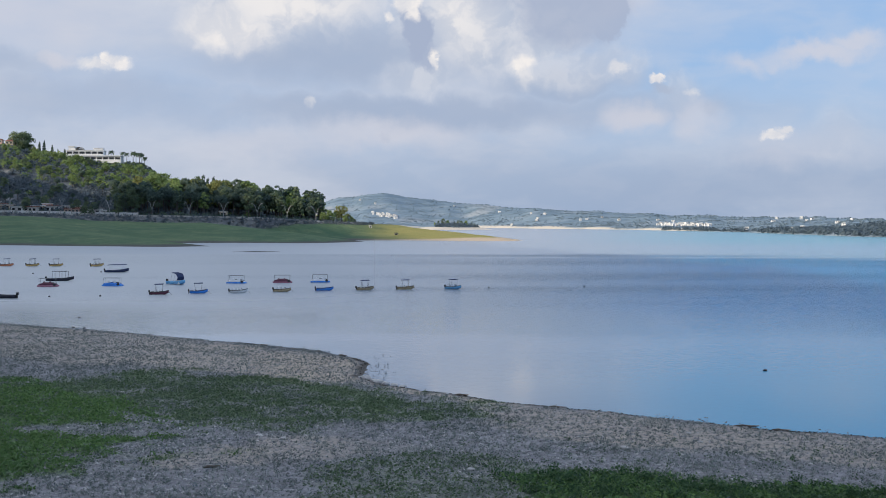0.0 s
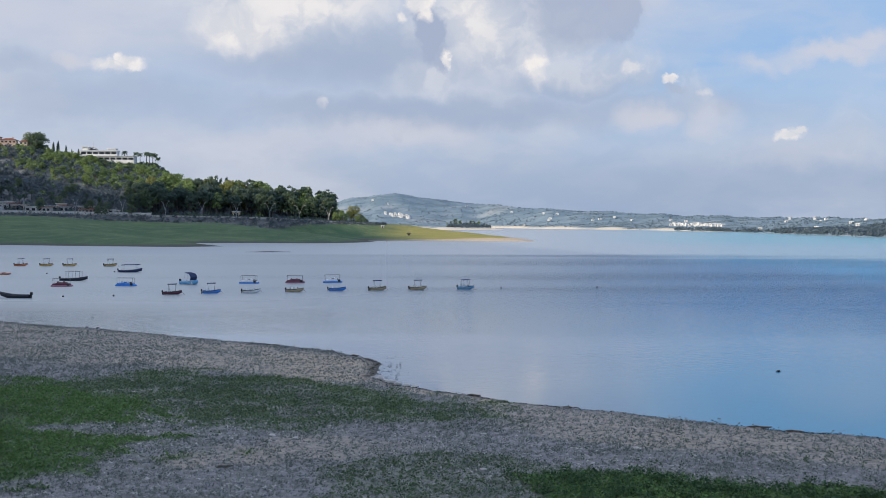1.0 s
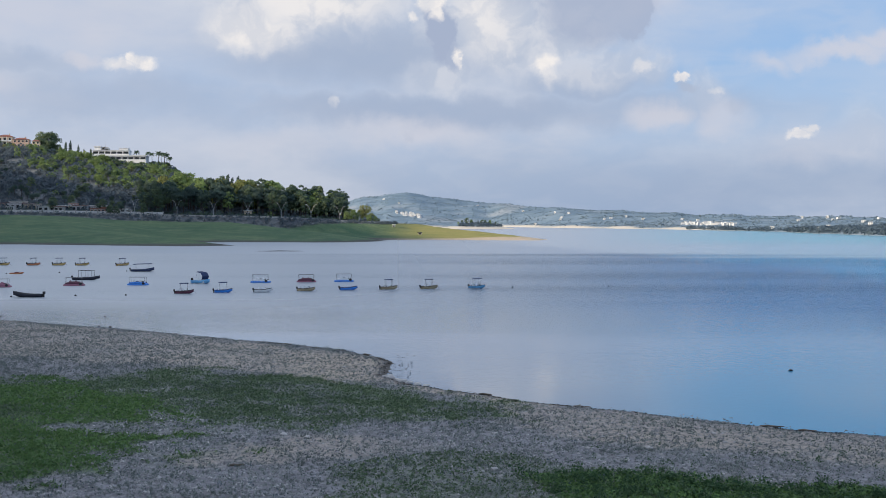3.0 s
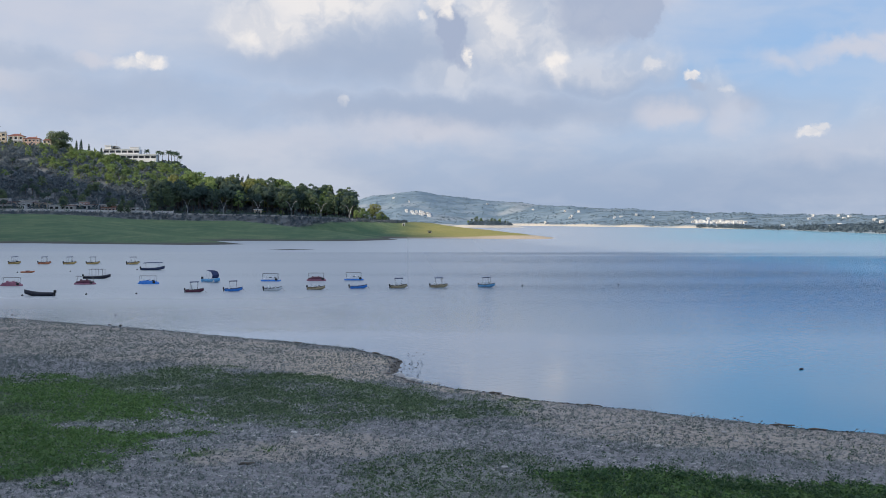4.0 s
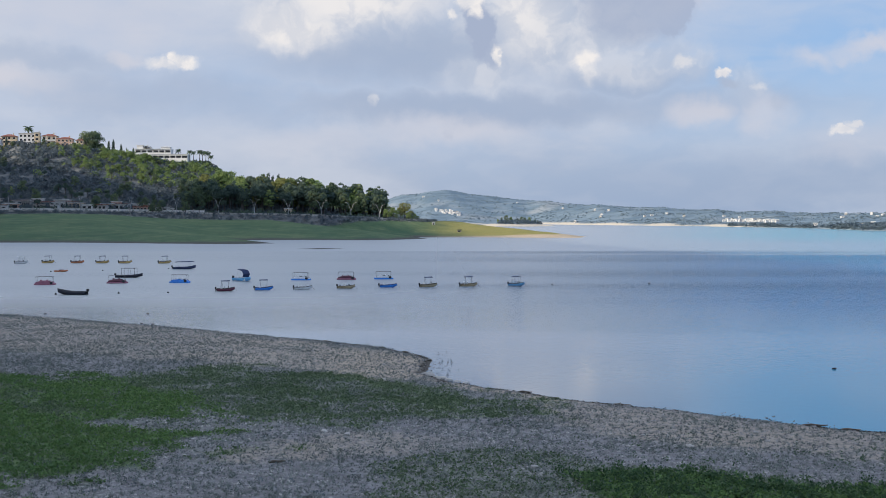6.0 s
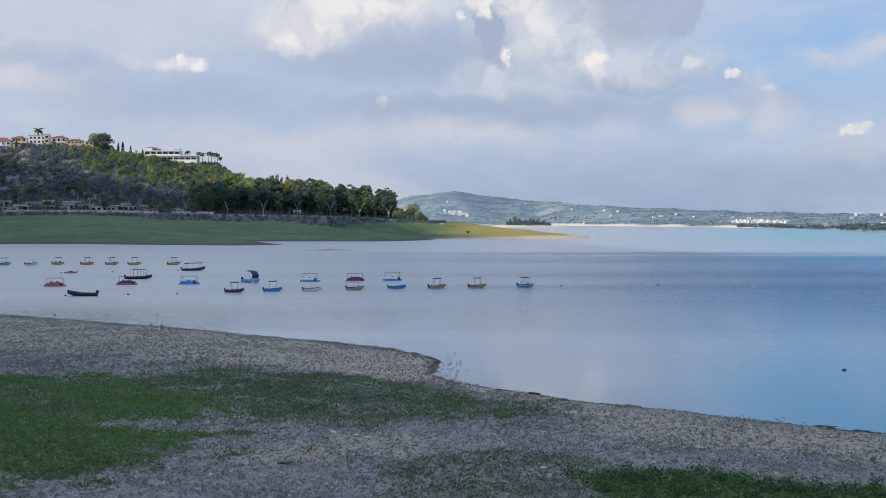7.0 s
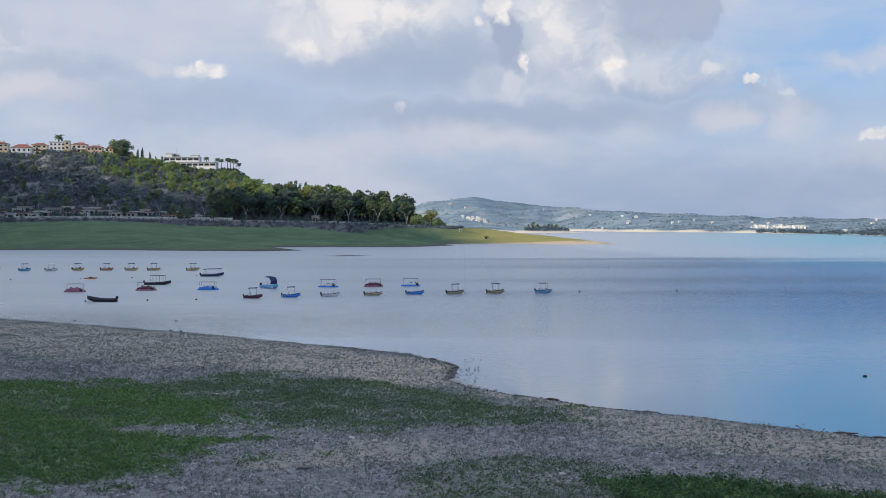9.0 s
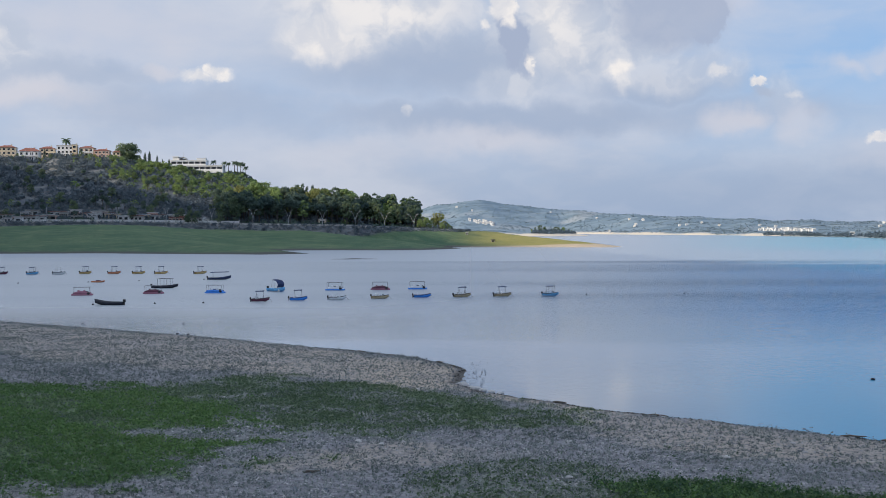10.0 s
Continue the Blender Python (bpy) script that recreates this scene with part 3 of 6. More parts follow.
FRONT = [(-7.1, 64.0), (-0.8, 67.5), (2.4, 65.5), (6.7, 62.8), (13.9, 60.7), (22.6, 58.5), (35.9, 55.5), (35.7, 43.9), (-6.4, 43.9)]
BUSH = [(2.9, 61.1), (6.6, 62.0), (13.8, 60.3), (22.4, 58.0), (34.1, 55.3), (31.5, 46.0), (5.4, 51.1)]
SAND = [(-130, 200.0), (-83.6, 168.9), (-59.1, 156.8), (-29.6, 136.0), (-7.9, 114.3), (-4.6, 98.0), (-11.0, 99.0), (-23.7, 106.2), (-42.0, 112.2), (-66.5, 125.4)]
SAND_RIGHT = [(3.8, 87.1), (15.9, 80.8), (27.4, 73.0), (45.5, 65.2), (40.8, 58.8), (20.0, 66.2), (12.6, 70.1), (6.0, 73.8), (1.6, 80.3)]


BROWN = [(-8.5, 106.0), (-5.5, 99.0), (0.7, 93.4), (7.5, 87.8), (6.0, 85.6), (-2.0, 92.0), (-8.0, 98.5), (-12.0, 102.0)]


GAP = [(-28, 76), (-22, 77.5), (-15.5, 75), (-16, 72.5), (-22, 72), (-28, 73.5)]
SOIL = [(-15, 63), (-6, 65), (-2, 69.5), (-8, 72), (-15, 70)]


def inland(x, y):
    return signed(x, y, LAND) + 0.35 * wobble(x, y, 2.2) + 0.18 * wobble(x, y, 0.7, 2.0)


def near_height(x, y, d=None):
    d = inland(x, y) if d is None else d
    up = 0.014 * d + 0.16 * (1 - np.exp(-np.maximum(d, 0) / 0.5)) + 0.05 * wobble(x, y, 5.0) * smooth(d, 1, 6) + 0.03 * wobble(x, y, 1.3, 1.0) * smooth(d, 0.5, 3)
    bank = 12.2 - 0.24 * np.clip(y, 0, 50)
    up = up + (bank - 0.9) * smooth(-y, -50, -2) * (np.abs(x) < 1e9)
    return np.where(d > 0, up, np.maximum(0.06 * d, -4.0))


def cover(x, y, pts, soft, seed):
    return smooth(signed(x, y, pts) + soft * (1.1 * wobble(x, y, 3.5, seed) + 0.7 * wobble(x, y, 1.1, seed + 1)), -soft * 0.8, soft * 0.8)


def lush_at(x, y):
    return np.maximum(cover(x, y, LUSH, 3.8, 0.3) * (1 - cover(x, y, GAP, 1.0, 5.0)) * (0.25 + 0.75 * smooth(wobble(x, y, 5.5, 9.0) + 0.5 * wobble(x, y, 1.8, 3.0), -0.85, -0.1)), cover(x, y, BUSH, 0.8, 3.2))


def green_at(x, y):
    return np.maximum.reduce([cover(x, y, LUSH, 3.8, 0.3) * (1 - 0.85 * cover(x, y, GAP, 1.0, 5.0)), 0.85 * cover(x, y, STRIP, 2.2, 1.4) * (0.35 + 0.65 * smooth(wobble(x, y, 3.0, 5.0) + 0.5 * wobble(x, y, 1.2, 2.0), -0.6, 0.4)), 0.45 * cover(x, y, FRONT, 1.2, 2.1) * (0.7 + 0.3 * wobble(x, y, 2.5, 4.0)), cover(x, y, BUSH, 0.8, 3.2)])


def sand_at(x, y):
    # real sand, eased off leftwards to imitate sunlight fading there
    return np.maximum(np.maximum(cover(x, y, SAND, 2.0, 0.9) * (0.65 + 0.35 * smooth(x, -40, -14)), np.maximum(cover(x, y, BROWN, 0.9, 1.9), 0.6 * cover(x, y, SOIL, 1.6, 4.4))), 0.7 * cover(x, y, SAND_RIGHT, 1.5, 2.5))


tagged(sheet("ground", lines(-100, 46, 0.45, -4800, 4800), lines(46, 178, 0.45, -4800, 4800), near_height, M_SHORE,
             {"green": green_at, "sand": sand_at, "wet": lambda x, y: smooth(-inland(x, y), -1.15, -0.55)}),
       "gravel lake shore with patches of green weeds", "ground", kind="structure")

bm = bmesh.new()
bmesh.ops.create_grid(bm, x_segments=24, y_segments=24, size=4700)
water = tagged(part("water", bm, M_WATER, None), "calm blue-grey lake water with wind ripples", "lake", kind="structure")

POINT = [(-900, 720), (-331, 697), (-268, 697), (-205, 664), (-157, 648), (-134, 664), (-150, 700), (-189, 762), (-145, 773), (-100, 760), (-78, 768), (-55, 820), (-72, 870),
         (-15, 868), (53, 841), (62, 880), (50, 960), (35, 1040), (15, 1130), (-20, 1300), (-900, 1700)]
ROAD = [(-900, 835), (-560, 845), (-330, 860), (-150, 890), (-72, 935), (-52, 1000), (-90, 1300)]
BEHIND = ROAD + [(-900, 1700)]
RIDGE_U = (-0.8, -0.475, -0.445, -0.43, -0.38, -0.34, -0.30, -0.262, -0.245, -0.21, -0.16, -0.11, -0.07)
RIDGE_Z = (84, 82, 79, 85, 82, 76, 69, 66, 54, 37, 27, 18, 13)


def road_z(x):
    return np.interp(x, (-560, -330, -150, -65), (21.5, 20.0, 16.8, 12.0))


def point_height(x, y):
    d = signed(x, y, POINT) + 2.5 * wobble(x, y, 24.0, 1.0)
    s = signed(x, y, BEHIND)
    zr = road_z(x)
    meadow = np.minimum(0.122 * np.maximum(d, 0), zr - 3.0 + 0.01 * np.maximum(d, 0)) + 0.25 * wobble(x, y, 14.0) * smooth(d, 3, 30)
    z = np.where(s > -5, np.maximum(meadow, 0), meadow)
    bank = smooth(s / (1 + 4 * smooth(x, -150, -75)), -7, 0)
    z = z * (1 - bank) + zr * bank
    u = x / y
    crest = np.interp(u, RIDGE_U, RIDGE_Z)
    up = np.clip((s - 16) / 200, 0, 1)
    z = z + np.maximum(crest - zr, 0) * (0.55 * up + 0.45 * smooth(up, 0, 1)) + smooth(s, 20, 60) * (1.6 * wobble(x, y, 22.0, 3.0) + 0.8 * wobble(x, y, 9.0, 1.0))
    return np.where(d > 0, z, np.maximum(0.08 * d, -4))


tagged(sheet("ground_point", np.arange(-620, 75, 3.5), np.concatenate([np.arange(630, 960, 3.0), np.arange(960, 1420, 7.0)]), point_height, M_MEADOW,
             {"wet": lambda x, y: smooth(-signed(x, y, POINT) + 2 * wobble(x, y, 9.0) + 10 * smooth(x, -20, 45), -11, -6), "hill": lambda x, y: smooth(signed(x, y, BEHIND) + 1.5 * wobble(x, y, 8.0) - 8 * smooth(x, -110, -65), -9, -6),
              # mask for the grass yellowed as if sunlit, and the sand at its edge
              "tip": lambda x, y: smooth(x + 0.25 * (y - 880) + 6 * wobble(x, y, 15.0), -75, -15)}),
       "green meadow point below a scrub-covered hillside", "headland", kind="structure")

# a steep unseen hill, added towards the low sun to shade shore and meadow
SHADE_HILL_Y = (-600, -400, 132, 400, 576, 663, 710, 743, 793, 836, 939, 1000, 1060, 1200)
SHADE_HILL_Z = (60, 125, 125, 150, 173, 163, 166, 160, 140, 140, 132, 112, 70, 30)


def shade_hill_height(x, y):
    top = np.interp(y, SHADE_HILL_Y, SHADE_HILL_Z)
    into = -0.5 * np.maximum(y, 150.0) - 25.0 - x
    rise = np.where(into < 165, smooth(into, 0, 165), 1 - 0.6 * smooth(into, 165, 500))
    return top * rise + 2.0 * wobble(x, y, 30.0, 2.0) * smooth(into, 0, 60) - 1.5


tagged(sheet("ground_shoulder", np.arange(-1000, -95, 10.0), np.arange(-600, 1200, 10.0), shade_hill_height, M_MEADOW,
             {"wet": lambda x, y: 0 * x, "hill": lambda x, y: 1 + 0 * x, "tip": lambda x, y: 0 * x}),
       "unseen added hill that shades shore and meadow", "hillside", kind="structure")

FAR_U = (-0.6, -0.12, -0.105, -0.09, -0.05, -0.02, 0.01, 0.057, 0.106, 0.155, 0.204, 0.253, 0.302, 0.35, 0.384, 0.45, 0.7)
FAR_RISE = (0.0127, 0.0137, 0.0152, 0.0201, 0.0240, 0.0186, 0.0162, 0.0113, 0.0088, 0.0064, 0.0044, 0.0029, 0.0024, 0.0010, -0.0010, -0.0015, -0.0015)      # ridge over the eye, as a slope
FAR_SHORE_U = (-0.6, -0.10, 0.02, 0.08, 0.2, 0.27, 0.30, 0.33, 0.384, 0.7)
FAR_SHORE_Y = (3000, 3000, 2900, 2450, 1850, 1500, 1290, 1170, 1060, 900)


def far_height(x, y):
    u = x / y
    sh = np.interp(u, FAR_SHORE_U, FAR_SHORE_Y) + 25 * wobble(u * 1000, 0 * y, 22.0, 1.0)
    d = y - sh
    deep = np.interp(u, (-0.1, 0.1, 0.3, 0.4), (700, 700, 1100, 300))
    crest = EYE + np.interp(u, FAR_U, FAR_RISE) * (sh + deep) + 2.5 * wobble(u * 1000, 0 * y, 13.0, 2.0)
    t = np.clip(d / deep, 0, 1.0)
    land = crest * (0.35 * t + 0.65 * smooth(t, 0, 1)) + (0.05 + 0.95 * t) * smooth(d, 30, 200) * smooth(1 - t, -0.1, 0.6) * (5.0 * wobble(x, y, 70.0, 1.0) + 3.5 * wobble(x, y, 28.0, 2.0))
    land = land + 3.5 * smooth(d, 0, 30)
    return np.where(d > 0, land - 0.02 * np.maximum(d - deep, 0), np.maximum(0.1 * d, -4))


tagged(sheet("backdrop_far_hills", np.linspace(-0.55, 0.62, 330), np.concatenate([np.arange(860, 3400, 18.0), np.arange(3400, 4650, 60.0)]), far_height, M_FAR_HAZED,
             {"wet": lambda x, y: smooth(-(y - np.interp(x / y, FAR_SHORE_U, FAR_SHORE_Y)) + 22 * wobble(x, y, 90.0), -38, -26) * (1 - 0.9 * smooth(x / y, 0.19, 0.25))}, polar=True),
       "low far hills with haze painted in, fields and scrub", "hills", kind="structure")


def islet_height(x, y):
    d = signed(x, y, [(-70, 2130), (-20, 2070), (55, 2080), (95, 2120), (55, 2200), (-30, 2220)]) + 6 * wobble(x, y, 30.0)
    return np.where(d > 0, 0.15 * np.minimum(d, 45) + 0.4, np.maximum(0.1 * d, -3))


tagged(sheet("ground_islet", np.arange(-120, 150, 6.0), np.arange(2020, 2270, 6.0), islet_height, M_FAR_HAZED, {"wet": lambda x, y: smooth(-islet_height(x, y), -5.2, -4.2)}),
       "small sandy islet with a few trees", "islet", kind="structure")


def bar_height(x, y):
    d = signed(x, y, [(-400, 1950), (-150, 1980), (-30, 2080), (-10, 2200), (-60, 2450), (-400, 2600)]) + 8 * wobble(x, y, 60.0)
    return np.where(d > 0, 0.03 * np.minimum(d, 60) + 0.3, np.maximum(0.1 * d, -3))


tagged(sheet("ground_sandbar", np.arange(-420, 20, 10.0), np.arange(1900, 2650, 12.0), bar_height, M_FAR_HAZED, {"wet": lambda x, y: 1 + 0 * x}),
       "low bare sand flat in the lake", "sandbar", kind="structure")


def mud_height(x, y):
    d = 1 - np.hypot((x + 87) / 11.0, (y - 540) / 5.0) + 0.15 * wobble(x, y, 2.5)
    return np.clip(0.35 * d, -0.6, 0.3)


tagged(sheet("ground_mudbank", np.arange(-104, -70, 1.0), np.arange(530, 550, 1.0), mud_height, M_MEADOW, {"wet": lambda x, y: 1 + 0 * x, "hill": lambda x, y: 0 * x, "tip": lambda x, y: 0 * x}),
       "low dark mudbank just above the water", "mudbank", kind="structure")


# ---- boats ----
def hull_sections(length, beam, depth, sheer, inner=0.0, flat=0.0):
    """Cross rings of an open hull along x, stern at -length/2; inner shrinks it to its inside."""
    out = []
    for k in range(11):
        t = k / 10
        x = -length / 2 + length * t
        w = beam / 2 * (0.80 + 0.20 * math.sin(math.pi * min(t * 1.5, 0.75) / 0.75 / 2) if t < 0.5 else math.cos((t - 0.5) * math.pi) ** 0.62 if t < 1 else 0.02)
        w = max(w - inner, 0.015)
        top = depth + sheer * max(t - 0.35, 0) ** 2 * 2.4
        keel = -0.14 * (1 - t ** 3) + depth * 0.75 * max(t - 0.72, 0) / 0.28 * 0.9 + inner
        chine = keel + (top - keel) * 0.35
        out.append([Vector((x + 0.10 * sheer * t, -w, top)), Vector((x, -w * 0.86, chine)), Vector((x, -w * 0.35, keel + 0.02)), Vector((x, w * 0.35, keel + 0.02)), Vector((x, w * 0.86, chine)), Vector((x + 0.10 * sheer * t, w, top))])
    return out


def open_hull(length, beam, depth, sheer):
    bm = bmesh.new()
    outer = hull_sections(length, beam, depth, sheer)
    inner = hull_sections(length, beam, depth, sheer, 0.07)
    a = loft(bm, outer, False)
    b = loft(bm, inner, False)
    for r0, r1, q0, q1 in zip(a, a[1:], b, b[1:]):
        bm.faces.new((r0[0], r1[0], q1[0], q0[0]))
        bm.faces.new((r0[-1], q0[-1], q1[-1], r1[-1]))
    bm.faces.new(a[0])
    bm.faces.new(b[0][::-1])
    return bm


def outboard(parent, x, z, scale=1.0):
    bm = bmesh.new()
    s = scale
    box(bm, x - 0.42 * s, x - 0.08 * s, -0.15 * s, 0.15 * s, z + 0.12 * s, z + 0.50 * s, bevel=0.06 * s)
    box(bm, x - 0.30 * s, x - 0.16 * s, -0.06 * s, 0.06 * s, z - 0.6 * s, z + 0.14 * s)
    box(bm, x - 0.14 * s, x + 0.04 * s, -0.10 * s, 0.10 * s, z - 0.1 * s, z + 0.10 * s)
    return part("outboard_motor", bm, M_DARK, parent, "black outboard motor")


def seat(parent, x, y, z, mat):
    bm = bmesh.new()
    box(bm, x - 0.22, x + 0.22, y - 0.22, y + 0.22, z, z + 0.12, bevel=0.03)
    box(bm, x - 0.26, x - 0.16, y - 0.22, y + 0.22, z + 0.1, z + 0.55, bevel=0.03)
    return part("seat", bm, mat, parent)


def bench(parent, x, half, z, mat):
    bm = bmesh.new()
    box(bm, x - 0.14, x + 0.14, -half, half, z, z + 0.04, bevel=0.01)
    return part("bench", bm, mat, parent)


def awning(parent, x0, x1, half, z0, z1, cloth, slant=0.0):
    """Four poles and a slightly arched cloth roof."""
    for x in (x0, x1):
        for y in (-half, half):
            bm = bmesh.new()
            tube(bm, [(x * (1 - slant), y * 0.95, z0), (x, y * 0.9, z1)], [0.03, 0.03], 5)
            part("pole", bm, M_BAR, parent)
    bm = bmesh.new()
    rings = []
    for k in range(7):
        y = -half + 2 * half * k / 6
        zz = z1 + 0.10 * math.cos(y / half * 1.4)
        rings.append([Vector((x0 - 0.15, y, zz)), Vector((x1 + 0.15, y, zz + 0.05)), Vector((x1 + 0.15, y, zz - 0.05)), Vector((x0 - 0.15, y, zz - 0.06))])
    loft(bm, rings)
    return part("awning", bm, cloth, parent, "thin cloth sun awning")


def motor_boat(paint, words, top="dark", length=4.1):
    boat = thing("motor_boat", words, "boat", "moored boats")
    part("hull", open_hull(length, 1.6, 0.50, 0.28), PAINT[paint], boat, smooth=True)
    bm = bmesh.new()
    loft(bm, [[Vector((s[0].x, s[0].y * 0.9, s[0].z - 0.05)), Vector((s[0].x, s[-1].y * 0.9, s[0].z - 0.05)), Vector((s[0].x, s[-1].y * 0.9, s[0].z - 0.10)), Vector((s[0].x, s[0].y * 0.9, s[0].z - 0.10))] for s in hull_sections(length, 1.6, 0.50, 0.28)[6:10]])
    part("foredeck", bm, M_WHITE, boat, "pale foredeck")
    bm = bmesh.new()
    box(bm, -length / 2 + 0.1, length * 0.22, -0.62, 0.62, 0.02, 0.07)
    part("floor", bm, M_WHITE, boat)
    for y in (-0.32, 0.32):
        seat(boat, -0.1, y, 0.38, M_WHITE)
        seat(boat, -0.95, y, 0.42, M_WHITE)
    bench(boat, -length * 0.42, 0.6, 0.42, M_WHITE)
    bm = bmesh.new()
    for side in (0, -1):
        tube(bm, [q[side] + Vector((0, 0, 0.01)) for q in hull_sections(length, 1.63, 0.50, 0.28)], [0.045] * 11, 5)
    part("rubbing_strake", bm, M_DARK, boat, "black rubber edge")
    bm = bmesh.new()
    box(bm, 0.42, 0.72, -0.5, 0.5, 0.1, 0.66, bevel=0.05)
    part("console", bm, PAINT[paint], boat)
    bm = bmesh.new()
    loft(bm, [[Vector((0.72, -0.5, 0.64)), Vector((0.74, -0.5, 0.64)), Vector((0.56, -0.42, 0.92)), Vector((0.54, -0.42, 0.92))], [Vector((0.72, 0.5, 0.64)), Vector((0.74, 0.5, 0.64)), Vector((0.56, 0.42, 0.92)), Vector((0.54, 0.42, 0.92))]])
    part("windscreen", bm, M_GLASS, boat)
    outboard(boat, -length / 2, 0.30, 1.05)
    if top:
        awning(boat, -0.95, 0.75, 0.62, 0.45, 1.86, M_NAVYCLOTH if top == "dark" else M_WHITE, 0.25)
    bm = bmesh.new()
    tube(bm, [(length * 0.50, 0, 0.55), (length * 0.62, 0.05, 0.05), (length * 0.9, 0.1, -0.2)], [0.02, 0.02, 0.02], 4)
    part("mooring_rope", bm, M_WOOD, boat)
    return boat


def pedal_boat(paint, words, body=None, frame_top=True):
    boat = thing("pedal_boat", words, "boat", "moored boats")
    for y in (-0.5, 0.5):
        bm = bmesh.new()
        rings = []
        for k in range(9):
            t = k / 8
            x = -1.75 + 3.5 * t
            g = 0.40 + 0.60 * math.sin(math.pi * (0.12 + 0.76 * t)) ** 0.6
            rings.append([Vector((x, y + 0.30 * g * math.cos(a), 0.10 + 0.30 * g * math.sin(a))) for a in [2 * math.pi * q / 8 for q in range(8)]])
        loft(bm, rings)
        part("float", bm, PAINT[paint] if body is None else PAINT[body], boat, smooth=True)
    bm = bmesh.new()
    rings = []
    for k in range(9):
        t = k / 8
        x = -1.55 + 3.1 * t
        h = 0.36 + (0.52 if paint in ("red", "pink") else 0.40) * math.sin(math.pi * min(max((t - 0.02) / 0.96, 0), 1)) ** 0.7 * (1.0 - 0.25 * t)
        w = 0.70 - 0.12 * abs(2 * t - 1) ** 2
        rings.append([Vector((x, -w, 0.2)), Vector((x, -w, h)), Vector((x, -w * 0.55, h + 0.10)), Vector((x, w * 0.55, h + 0.10)), Vector((x, w, h)), Vector((x, w, 0.2))])
    loft(bm, rings)
    part("body", bm, PAINT[paint], boat, smooth=True)
    for x in (-0.45, 0.55):
        for y in (-0.34, 0.34):
            bm = bmesh.new()
            box(bm, x - 0.18, x + 0.24, y - 0.24, y + 0.24, 0.55, 0.88, bevel=0.05)
            box(bm, x - 0.28, x - 0.12, y - 0.24, y + 0.24, 0.55, 1.08, bevel=0.05)
            part("seat", bm, PAINT[paint] if paint in ("pink", "red") else M_WHITE, boat)
    bm = bmesh.new()
    box(bm, -0.35, 0.95, -0.5, 0.5, 0.5, 0.86, bevel=0.03)
    part("cockpit", bm, M_DARK, boat, "dark footwell")
    for y in (-0.72, 0.72):
        bm = bmesh.new()
        tube(bm, [(1.15, y - 0.06, 0.42), (1.15, y + 0.06, 0.42)], [0.26, 0.26], 12)
        part("wheel_guard", bm, M_DARK, boat, "round dark wheel guard")
    bm = bmesh.new()
    tube(bm, [(-1.25, -0.62, 0.40), (-1.25, 0.62, 0.40)], [0.26, 0.26], 10)
    part("paddle_cover", bm, PAINT[paint], boat)
    if frame_top:
        for y in (-0.62, 0.62):
            bm = bmesh.new()
            tube(bm, [(-1.35, y, 0.45), (-1.42, y, 1.62), (-1.34, y, 1.70), (1.28, y, 1.70), (1.36, y, 1.62), (1.30, y, 0.45)], [0.032] * 6, 5)
            part("frame_bow", bm, M_BAR, boat, "grey metal awning frame")
        for x in (-1.38, -0.5, 0.4, 1.32):
            bm = bmesh.new()
            tube(bm, [(x, -0.62, 1.70), (x, 0.0, 1.78), (x, 0.62, 1.70)], [0.028] * 3, 5)
            part("cross_bar", bm, M_BAR, boat)
    return boat


def row_boat():
    boat = thing("row_boat", "long black wooden rowing boat with an outboard motor", "boat", "moored boats")
    part("hull", open_hull(5.6, 1.5, 0.62, 0.55), PAINT["black"], boat, smooth=True)
    for x in (-1.7, -0.3, 1.1):
        bench(boat, x, 0.62, 0.42, M_WOOD)
    outboard(boat, -2.8, 0.42, 1.3)
    return boat


def frame_boat():
    boat = thing("framed_boat", "long dark boat with a tall bare awning frame", "boat", "moored boats")
    part("hull", open_hull(6.6, 1.9, 0.62, 0.5), PAINT["black"], boat, smooth=True)
    for x in (-1.7, 0.0, 1.6):
        bench(boat, x, 0.75, 0.42, M_WOOD)
        bm = bmesh.new()
        tube(bm, [(x, -0.8, 0.55), (x, -0.78, 2.25), (x, 0.78, 2.25), (x, 0.8, 0.55)], [0.035] * 4, 5)
        part("frame_hoop", bm, M_DARK, boat)
    for y in (-0.78, 0.78):
        bm = bmesh.new()
        tube(bm, [(-1.85, y, 2.27), (1.75, y, 2.27)], [0.04, 0.04], 5)
        part("frame_rail", bm, M_DARK, boat)
    outboard(boat, -3.3, 0.42, 1.2)
    return boat


